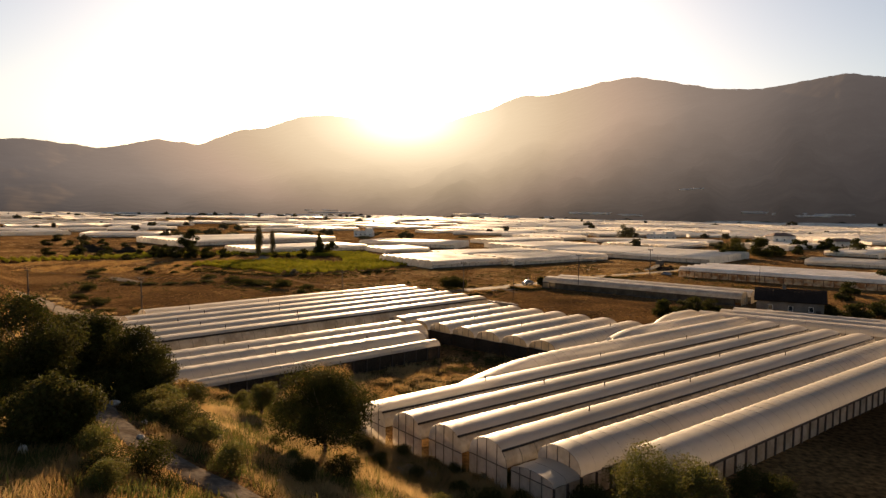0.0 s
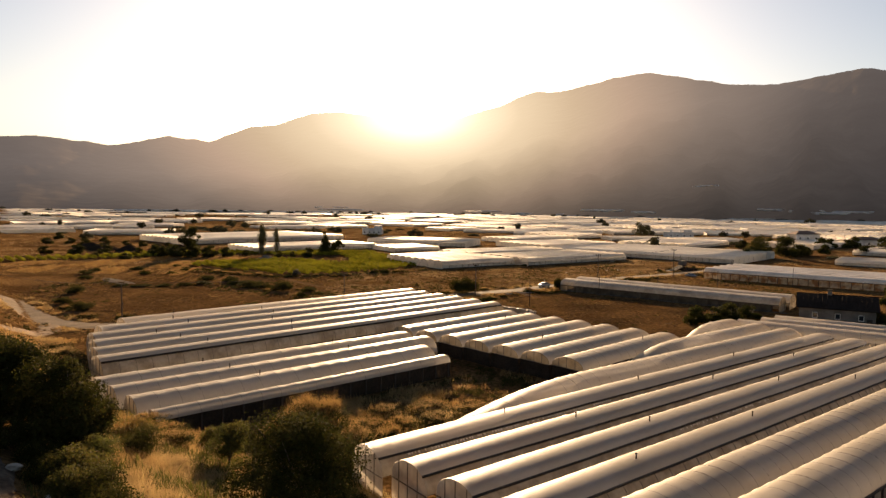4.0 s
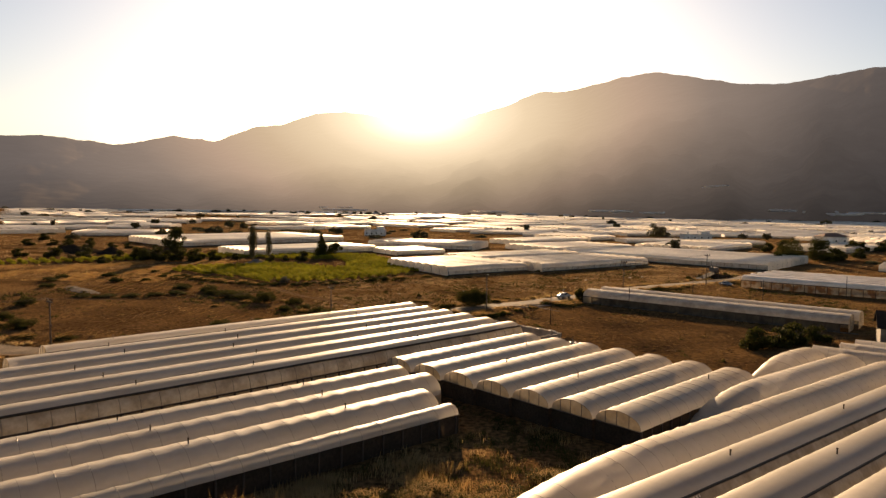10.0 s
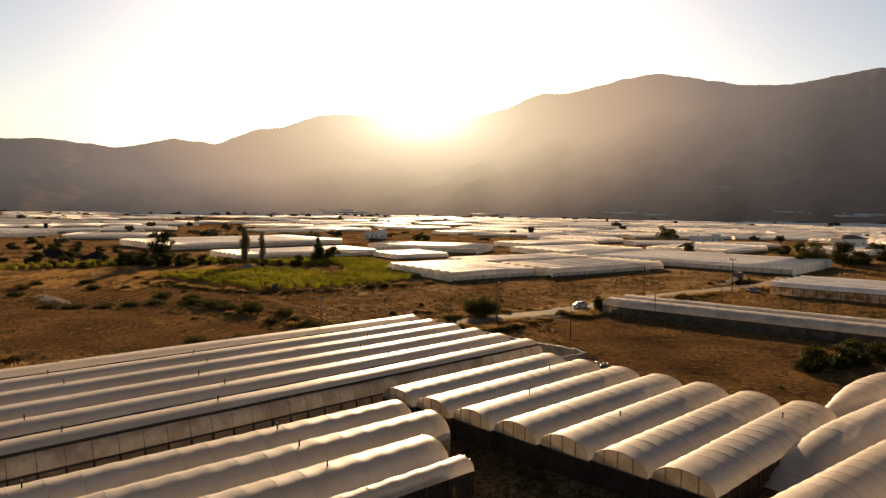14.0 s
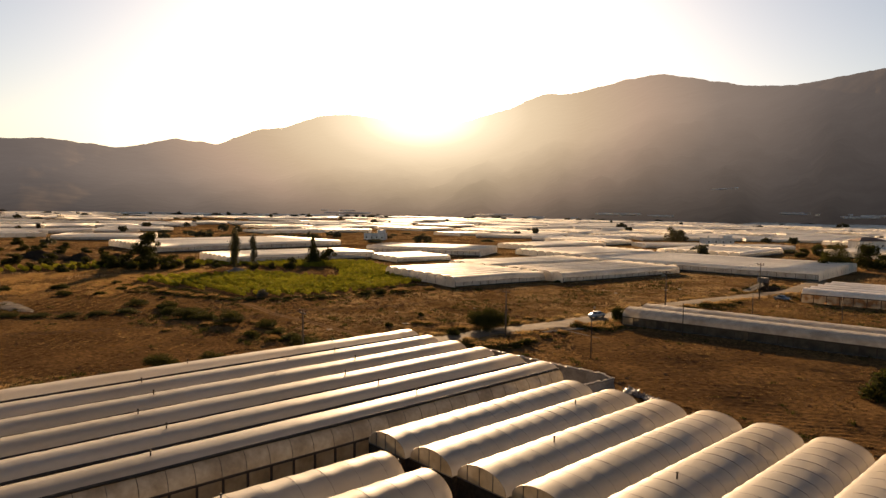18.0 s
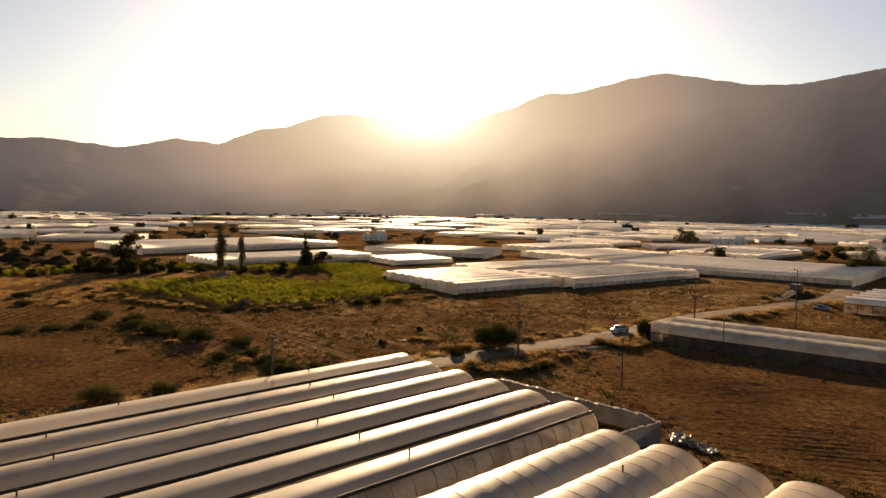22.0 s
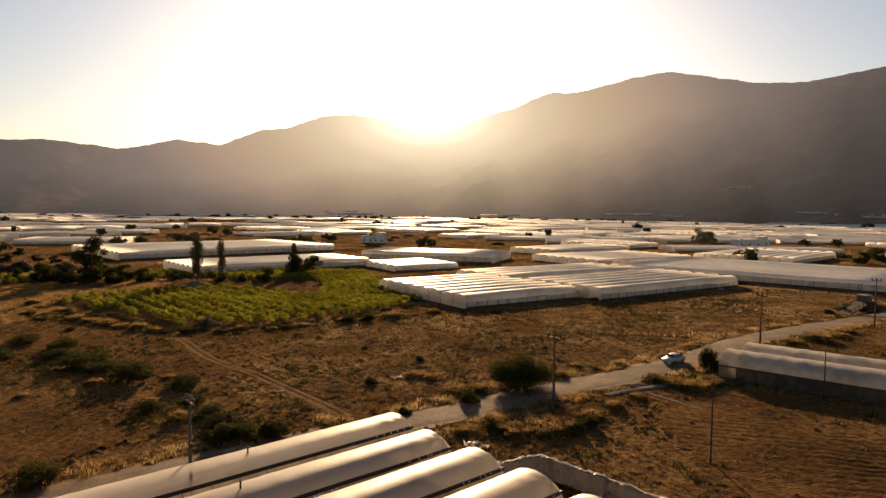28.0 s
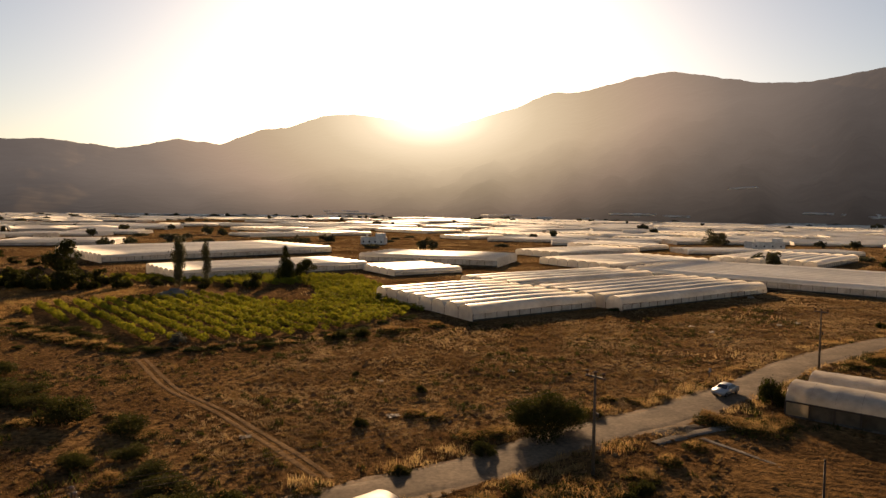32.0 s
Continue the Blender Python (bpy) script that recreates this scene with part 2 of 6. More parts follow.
RUBBLE = material("grey_rubble", (0.15, 0.132, 0.112), rough=0.95, var=0.3, scale=3, fine=14, bump=0.8, dist=0.06, second=(0.10, 0.085, 0.07), spec=0.0)
DEADWOOD = material("bleached_wood", (0.36, 0.29, 0.21), rough=0.9, var=0.3, scale=5, fine=40, bump=0.5, dist=0.02, second=(0.22, 0.17, 0.12))
STONE = material("pale_rubble", (0.42, 0.37, 0.31), rough=0.9, var=0.25, scale=5, fine=30, bump=0.6)
TILTH = material("ploughed_soil", (0.056, 0.031, 0.014), rough=1.0, var=0.6, scale=1.2, fine=3.0, bump=1.0, dist=0.2, second=(0.100, 0.056, 0.023), mix_scale=0.06, coords="World", spec=0.0)
CLOD = material("turned_soil", (0.090, 0.051, 0.023), rough=0.97, var=0.4, scale=2, fine=9, bump=0.6, dist=0.05, second=(0.13, 0.078, 0.036), mix_scale=0.5, coords="World", spec=0.0)
HEAP = material("dark_manure_heap", (0.030, 0.022, 0.015), rough=1.0, var=0.4, scale=2, fine=10, bump=0.9, dist=0.1, spec=0.0)


# centre of the glow painted on the mountains, lower than the sun itself
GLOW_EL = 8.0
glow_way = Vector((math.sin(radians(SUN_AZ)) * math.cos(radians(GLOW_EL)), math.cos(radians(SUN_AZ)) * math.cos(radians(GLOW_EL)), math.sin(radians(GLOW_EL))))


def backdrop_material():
    """Scrub-covered mountain side of the far backdrop: the haze of several kilometres of sunlit air and the sun's glare
    are painted on as emission, most towards the sun.
    """
    m = material("mountain_scrub_painted_haze", (0.032, 0.026, 0.019), rough=1.0, var=0.5, scale=0.012, fine=0.02, bump=0.25, dist=8.0,
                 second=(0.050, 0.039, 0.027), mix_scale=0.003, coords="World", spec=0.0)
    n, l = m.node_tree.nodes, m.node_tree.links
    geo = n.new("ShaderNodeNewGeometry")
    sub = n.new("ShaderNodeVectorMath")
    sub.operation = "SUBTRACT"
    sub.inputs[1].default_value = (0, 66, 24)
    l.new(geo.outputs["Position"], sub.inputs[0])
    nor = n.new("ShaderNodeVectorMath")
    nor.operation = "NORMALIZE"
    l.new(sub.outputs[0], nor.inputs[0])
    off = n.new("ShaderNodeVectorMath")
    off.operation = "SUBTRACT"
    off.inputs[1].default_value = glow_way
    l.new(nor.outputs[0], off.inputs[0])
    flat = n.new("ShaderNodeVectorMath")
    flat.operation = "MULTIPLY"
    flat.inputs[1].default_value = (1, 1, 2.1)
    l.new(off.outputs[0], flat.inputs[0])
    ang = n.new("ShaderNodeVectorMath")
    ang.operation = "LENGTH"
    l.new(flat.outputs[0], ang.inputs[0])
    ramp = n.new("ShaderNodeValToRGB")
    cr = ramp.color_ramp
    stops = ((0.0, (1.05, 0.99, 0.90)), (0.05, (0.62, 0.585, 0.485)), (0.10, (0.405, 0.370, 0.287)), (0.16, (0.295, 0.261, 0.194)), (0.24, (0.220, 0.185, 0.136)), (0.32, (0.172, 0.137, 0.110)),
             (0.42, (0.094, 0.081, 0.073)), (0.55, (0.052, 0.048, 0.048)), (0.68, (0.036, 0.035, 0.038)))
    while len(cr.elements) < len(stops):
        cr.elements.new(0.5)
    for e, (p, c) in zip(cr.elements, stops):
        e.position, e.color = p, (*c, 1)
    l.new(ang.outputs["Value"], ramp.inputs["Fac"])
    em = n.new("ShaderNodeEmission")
    far = n.new("ShaderNodeVectorMath")          # painted haze grows with distance, for the lit air before the slope
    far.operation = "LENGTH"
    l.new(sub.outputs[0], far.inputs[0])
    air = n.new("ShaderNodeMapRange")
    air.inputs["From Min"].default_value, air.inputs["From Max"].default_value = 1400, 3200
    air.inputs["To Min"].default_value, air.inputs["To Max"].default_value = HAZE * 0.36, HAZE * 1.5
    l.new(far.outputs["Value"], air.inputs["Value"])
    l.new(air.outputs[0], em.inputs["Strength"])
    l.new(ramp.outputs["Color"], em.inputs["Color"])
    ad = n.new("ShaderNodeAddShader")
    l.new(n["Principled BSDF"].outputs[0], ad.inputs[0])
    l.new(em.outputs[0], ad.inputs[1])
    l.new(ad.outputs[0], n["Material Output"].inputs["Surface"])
    return m


# strength of the haze and glare painted into the mountain emission
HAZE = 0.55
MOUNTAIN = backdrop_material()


# ---- mesh helpers ----
def mesh(name, verts, faces, mat, smooth=False):
    me = bpy.data.meshes.new(name)
    me.from_pydata([tuple(v) for v in verts], [], faces)
    me.materials.append(mat)
    if smooth:
        me.polygons.foreach_set("use_smooth", [True] * len(me.polygons))
    me.update()
    return me


def fast_mesh(name, verts, faces, mat, smooth=False):
    """A mesh from arrays: verts (n, 3), faces (m, 3) or (m, 4)."""
    verts, faces = np.asarray(verts, dtype=np.float32), np.asarray(faces, dtype=np.int32)
    me = bpy.data.meshes.new(name)
    k = faces.shape[1]
    me.vertices.add(len(verts))
    me.vertices.foreach_set("co", verts.ravel())
    me.loops.add(faces.size)
    me.loops.foreach_set("vertex_index", faces.ravel())
    me.polygons.add(len(faces))
    me.polygons.foreach_set("loop_start", np.arange(0, faces.size, k, dtype=np.int32))
    if smooth:
        me.polygons.foreach_set("use_smooth", np.ones(len(faces), dtype=bool))
    me.materials.append(mat)
    me.update(calc_edges=True)
    return me


def part(name, me, parent, label="", loc=(0, 0, 0)):
    ob = new(name, me)
    ob.parent = parent
    ob.location = loc
    if label:
        ob["label"] = label
    return ob


def thing(name, m, label, category, group="", kind="", me=None):
    ob = new(name, me)
    ob.matrix_basis = m
    return tagged(ob, label, category, group, kind)


def join(*pieces):
    V, F = [], []
    for v, f in pieces:
        o = len(V)
        V += list(v)
        F += [tuple(i + o for i in q) for q in f]
    return V, F


def box(x0, x1, y0, y1, z0, z1, c=0.0):
    """A box; with c, its upright edges and its top are chamfered."""
    if c <= 0:
        v = [(x, y, z) for z in (z0, z1) for x, y in ((x0, y0), (x1, y0), (x1, y1), (x0, y1))]
        return v, [(3, 2, 1, 0), (4, 5, 6, 7), (0, 1, 5, 4), (1, 2, 6, 5), (2, 3, 7, 6), (3, 0, 4, 7)]
    ring = [(x0 + c, y0), (x1 - c, y0), (x1, y0 + c), (x1, y1 - c), (x1 - c, y1), (x0 + c, y1), (x0, y1 - c), (x0, y0 + c)]
    cx, cy = (x0 + x1) / 2, (y0 + y1) / 2
    sx, sy = 1 - 2 * c / max(x1 - x0, 1e-6), 1 - 2 * c / max(y1 - y0, 1e-6)
    v = [(x, y, z0) for x, y in ring] + [(x, y, z1 - c) for x, y in ring] + [(cx + (x - cx) * sx, cy + (y - cy) * sy, z1) for x, y in ring]
    f = [tuple(range(7, -1, -1)), tuple(range(16, 24))]
    for k in (0, 8):
        f += [(k + i, k + (i + 1) % 8, k + 8 + (i + 1) % 8, k + 8 + i) for i in range(8)]
    return v, f


def tube(pts, r, n=5):
    """A round bar along pts; r: one radius, or one for each point."""
    pts = [Vector(p) for p in pts]
    rs = r if isinstance(r, (list, tuple)) else [r] * len(pts)
    V, F = [], []
    for i, p in enumerate(pts):
        d = (pts[min(i + 1, len(pts) - 1)] - pts[max(i - 1, 0)]).normalized()
        a = d.cross(Vector((0, 0, 1)) if abs(d.z) < 0.9 else Vector((1, 0, 0))).normalized()
        b = d.cross(a)
        V += [p + rs[i] * (math.cos(2 * math.pi * k / n) * a + math.sin(2 * math.pi * k / n) * b) for k in range(n)]
    for i in range(len(pts) - 1):
        F += [(i * n + k, i * n + (k + 1) % n, (i + 1) * n + (k + 1) % n, (i + 1) * n + k) for k in range(n)]
    F += [tuple(range(n - 1, -1, -1)), tuple(range((len(pts) - 1) * n, len(pts) * n))]
    return V, F


def fbm(x, y, s, seed=0, octaves=4):
    """Smooth noise on arrays, about -1 to 1."""
    r = np.random.default_rng(1000 + seed)
    out, amp, tot = np.zeros_like(x, dtype=float), 1.0, 0.0
    for _ in range(octaves):
        for _ in range(3):
            a, p = r.uniform(0, 2 * math.pi, 2)
            k = 2 * math.pi / s * r.uniform(0.7, 1.3)
            out += amp * np.sin(k * (x * math.cos(a) + y * math.sin(a)) + p) / 3
        tot += amp * 0.6
        amp, s = amp * 0.5, s / 2.03
    return out / tot


# ---- the lie of the land ----
def hill(x, y):
    """The hillside from which the camera sets out: it falls to the valley floor in front of the first greenhouses."""
    x, y = np.asarray(x, dtype=float), np.asarray(y, dtype=float)
    u = x * 0.766 + y * 0.643
    v = x * 0.643 - y * 0.766
    toe = 38.0 - 6.0 * (1 - np.tanh((v + 84) / 14.0))
    s = np.clip((toe - u) / 62.0, 0, 1)
    return 17.0 * (1 - (1 - s) ** 1.75)


def ground_z(x, y):
    x, y = np.asarray(x, dtype=float), np.asarray(y, dtype=float)
    h = hill(x, y)
    near = 1 / (1 + np.exp((np.hypot(x, y - 120) - 260) / 60))
    return h + near * 0.10 * fbm(x, y, 23, 3) + np.clip(h, 0, 3) * 0.13 * fbm(x, y, 9, 5) - 0.06


def gz(x, y):
    return float(ground_z(np.array([x]), np.array([y]))[0])


# ---- ground, roads and mountains ----
def spread(lo, hi, step, far, grow=1.14):
    near = list(np.arange(lo, hi + 1e-6, step))
    up, down, d = [], [], step
    while (up[-1] if up else hi) < far:
        d *= grow
        up.append((up[-1] if up else hi) + d)
    d = step
    while (down[-1] if down else lo) > -far:
        d *= grow
        down.append((down[-1] if down else lo) - d)
    return np.array(down[::-1] + near + up)


gx, gy = spread(-130, 130, 1.6, 4600), spread(10, 300, 1.6, 4600)
X, Y = np.meshgrid(gx, gy)
Z = ground_z(X, Y)
nx = len(gx)
idx = np.arange(len(gx) * len(gy)).reshape(len(gy), nx)
quads = np.stack([idx[:-1, :-1], idx[:-1, 1:], idx[1:, 1:], idx[1:, :-1]], axis=-1).reshape(-1, 4)
ground = new("ground", fast_mesh("ground", np.stack([X, Y, Z], axis=-1).reshape(-1, 3), quads, GROUND, True))
tagged(ground, "dry brown field soil with straw-coloured stubble patches", "ground", kind="structure")


def ribbon(name, line, width, mat, label, category, lift=0.05, wobble=0.25, seed=1, crown=0.03):
    """A road or track laid along a line of (x, y), with uneven edges and a slight crown."""
    pts = []
    for (x0, y0), (x1, y1) in zip(line[:-1], line[1:]):
        k = max(2, int(math.hypot(x1 - x0, y1 - y0) / 1.5))
        pts += [(x0 + (x1 - x0) * i / k, y0 + (y1 - y0) * i / k) for i in range(k)]
    pts.append(line[-1])
    p = np.array(pts)
    for _ in range(6):
        p[1:-1] = 0.25 * p[:-2] + 0.5 * p[1:-1] + 0.25 * p[2:]
    d = np.gradient(p, axis=0)
    d /= np.linalg.norm(d, axis=1)[:, None]
    nrm = np.stack([-d[:, 1], d[:, 0]], axis=1)
    s = np.linspace(-1, 1, 9)
    V = []
    for i in range(len(p)):
        for j, k in enumerate(s):
            edge = wobble * float(fbm(np.array([i * 1.5 + 40.0 * (k > 0)]), np.array([3.0]), 7, seed)[0]) if abs(k) > 0.9 else 0
            q = p[i] + nrm[i] * (k * width / 2 + edge * np.sign(k))
            V.append((q[0], q[1], gz(q[0], q[1]) + (lift + crown * (1 - k * k) if abs(k) < 0.95 else -0.03)))
    F = [(i * 9 + j, i * 9 + j + 1, (i + 1) * 9 + j + 1, (i + 1) * 9 + j) for i in range(len(p) - 1) for j in range(8)]
    F = [f[::-1] for f in F]
    return tagged(new(name, mesh(name, V, F, mat, True)), label, category, kind="structure")


ROAD_LINE = [(-112, 171), (-98, 157), (-84, 145), (-72, 141), (-55, 149), (-34, 168), (-18, 182), (-6, 190.5), (2.6, 198.6), (17, 209.5), (28.6, 220.5), (42, 236), (58, 249.5), (75, 262), (96, 279), (112, 300), (135, 340)]
ribbon("road_shoulder", ROAD_LINE, 7.2, TRACK, "sandy bare shoulders of the lane", "verge", lift=0.025, wobble=1.1, seed=8, crown=0.0)
ribbon("road", ROAD_LINE, 5.6, ROAD, "dusty worn asphalt lane between the fields", "road", lift=0.06, wobble=0.5)
ribbon("dirt_track", [(-82, 143), (-76, 133), (-80, 118), (-92, 104)], 4.5, TRACK, "pale bare earth farm track", "track", 0.05, 0.8, 4)
ribbon("kerb", [(29.2, 209.8), (40.0, 201.6), (60.0, 186.8), (78.0, 173.4)], 0.55, PATHMAT, "worn grey concrete drain edge before the long tunnels", "kerb", 0.16, 0.06, 9)
ribbon("slab_path", [(11.6, 198.4), (14.6, 201.0), (17.4, 203.0), (21.0, 204.6)], 1.3, RUBBLE, "broken pale concrete strip beside the lane", "slab", 0.12, 0.35, 10)
ribbon("slab_path", [(17.0, 200.8), (19.4, 197.2), (21.9, 193.4)], 0.8, RUBBLE, "broken pale concrete strip beside the lane", "slab", 0.03, 0.4, 11)
RUT_LINE = [(-59, 228), (-46.5, 212.5), (-35, 203), (-25, 193), (-19.5, 187)]
for off, sd in ((0.75, 2), (-0.75, 3)):
    ribbon("wheel_track", [(x + off, y) for x, y in RUT_LINE], 0.7, RUT,
           "pale wheel rut worn across the dry field", "track", 0.03, 0.15, sd, 0.0)
ribbon("hill_path", [(-33, 64), (-27.5, 55.5), (-23.3, 50.5), (-18.8, 45.8), (-15.3, 43.2), (-12.3, 41.2), (-8.1, 38.6), (0, 33.5), (8, 28)], 2.3, PATHMAT,
       "stony grey footpath down the hillside", "path", 0.06, 0.5, 6)


def mountains():
    """The range that closes the valley: summits and saddles by bearing and rise, in degrees, carved by gullies."""
    line = ((-62, 4.2), (-50, 4.6), (-42, 4.4), (-35, 4.9), (-29.9, 4.45), (-26, 5.4), (-22.7, 5.05), (-19.6, 6.4), (-17.6, 6.6), (-14.5, 7.75), (-11.8, 7.95),
            (-6, 7.2), (-3, 7.25), (-0.6, 7.95), (2.1, 8.7), (4.6, 9.8), (7.1, 9.8), (11.7, 10.85), (14.4, 11.15), (17.2, 10.6), (21, 9.85), (24.3, 9.7), (29.9, 10.4), (34, 9.6), (44, 8.8), (62, 7.5))
    az = np.arange(-62, 62.01, 0.22)
    el = np.interp(az, [a for a, _ in line], [e for _, e in line])
    k = np.array([1, 2, 3, 2, 1.0]) / 9
    el = np.convolve(np.pad(el, 2, mode="edge"), k, mode="valid")
    el += 0.05 * fbm(az, az * 0, 2.2, 11) + 0.03 * fbm(az, az * 0, 0.6, 12)
    far = np.interp(az, [-62, -34, -16, 8, 30, 62], [3600, 3700, 4500, 4300, 2800, 2500])
    foot = np.interp(az, [-62, -30, -12, 0, 10, 30, 62], [2150, 2200, 2050, 1750, 1500, 1450, 1500]) + 110 * fbm(az, az * 0, 8, 13)
    rows = []
    steps = np.concatenate([np.linspace(0, 1, 58), np.linspace(1.06, 1.5, 6)])
    a = np.radians(az)
    for t in steps:
        r = foot + (far - foot) * t
        top = 24 + far * np.tan(np.radians(el))
        if t <= 1:
            h = top * (0.42 * t + 0.58 * t ** 1.9)
            gully = fbm(az * 60 + 300 * t, r * 0.35, 520, 14) * 60 + fbm(az * 60, r * 0.5, 190, 15) * 26
            h = h + gully * np.interp(az, [-62, -26, -8, 8, 30], [0.10, 0.12, 0.3, 0.3, 0.32]) * (4 * t * (1 - t)) ** 0.8 * np.clip(top / 300, 0.5, 1.4)
            lim = 24 + r * np.tan(np.radians(el * (0.1 + 0.895 * t)))
            h = np.where(t < 1, np.minimum(h, lim), h)
        else:
            h = top * (1 - (t - 1) * 1.7)
        h = np.where(t == 0, -12, np.maximum(h, -12))
        rows.append(np.stack([r * np.sin(a), 66 + r * np.cos(a), h], axis=-1))
    V = np.concatenate(rows)
    n = len(az)
    ids = np.arange(len(V)).reshape(len(steps), n)
    Q = np.stack([ids[:-1, :-1], ids[:-1, 1:], ids[1:, 1:], ids[1:, :-1]], axis=-1).reshape(-1, 4)
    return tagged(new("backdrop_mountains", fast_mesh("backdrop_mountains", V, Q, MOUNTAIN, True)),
                  "scrub-covered mountain range closing the valley, its haze painted as emission", "mountains", kind="structure")


backdrop = mountains()


# ---- greenhouses ----
def arch(w, eave, rise, a0=0.0, a1=180.0, n=14, power=0.85, inset=0.0):
    """Points (y, z) of a hoop, from the +y foot over the ridge to the -y foot."""
    out = []
    for i in range(n + 1):
        a = radians(a0 + (a1 - a0) * i / n)
        out.append(((w / 2 - inset) * math.cos(a), eave + (rise - inset) * max(math.sin(a), 0) ** power))
    return out


def sheet(name, L, prof, mat, hoop=2.0, sag=0.035, seed=0, taper=None, step=0.67, wav=0.03, folds=False):
    """A film over hoops: taut on the hoops, slack between them, the ridge a little uneven."""
    n = max(4, int(L / step))
    xs = np.linspace(0, L, n + 1)
    if folds:                                   # closer rows at both ends, where the film is gathered
        xs = np.concatenate([np.linspace(0, 3.4, 20), np.linspace(3.4, L - 3.4, n - 8)[1:-1], np.linspace(L - 3.4, L, 20)])
        n = len(xs) - 1
    sg = sag * np.abs(np.sin(np.pi * xs / hoop)) ** 1.2
    rid = wav * fbm(xs, xs * 0 + seed * 7.1, 9, seed) + wav * 0.5 * fbm(xs, xs * 0, 2.3, seed + 40)
    m = len(prof)
    V = np.zeros((n + 1, m, 3))
    V[:, :, 0] = xs[:, None]
    P = np.array(prof)
    top = (P[:, 1] - P[:, 1].min()) / max(1e-6, P[:, 1].max() - P[:, 1].min())
    V[:, :, 1] = P[:, 0][None, :] * (1 - 0.6 * sg[:, None])
    V[:, :, 2] = P[:, 1][None, :] + (rid - sg)[:, None] * top[None, :]
    if folds:                                   # creases that fan out from the lower corners
        up = np.hypot(P[:, 0] - P[-1, 0], P[:, 1] - P[-1, 1])[None, :]
        for d in (xs[:, None], (L - xs)[:, None]):
            far = np.hypot(up, d)
            V[:, :, 2] += 0.05 * np.exp(-far / 1.5) * np.sin(13 * np.arctan2(up, d + 0.05) + seed) * np.clip(far / 0.5, 0, 1)
    if taper is not None:
        V[:, :, 2] *= taper(xs)[:, None]
    ids = np.arange((n + 1) * m).reshape(n + 1, m)
    Q = np.stack([ids[:-1, :-1], ids[:-1, 1:], ids[1:, 1:], ids[1:, :-1]], axis=-1).reshape(-1, 4)
    return fast_mesh(name, V.reshape(-1, 3), Q, mat, True)


def end_wall(name, prof, x, mat, base=0.0, bulge=0.05):
    """The film that closes an end: a fan from the hoop to the sill, slightly blown out."""
    V = [(x, y, z) for y, z in prof]
    n = len(V)
    V += [(x, y, base) for y, _ in prof]
    mid = [(x + bulge * math.sin(math.pi * i / (n - 1)), y, base + (z - base) * 0.5) for i, (y, z) in enumerate(prof)]
    V += mid
    F = []
    for i in range(n - 1):
        F += [(i, i + 1, 2 * n + i + 1, 2 * n + i), (2 * n + i, 2 * n + i + 1, n + i + 1, n + i)]
    return mesh(name, V, F, mat, True)


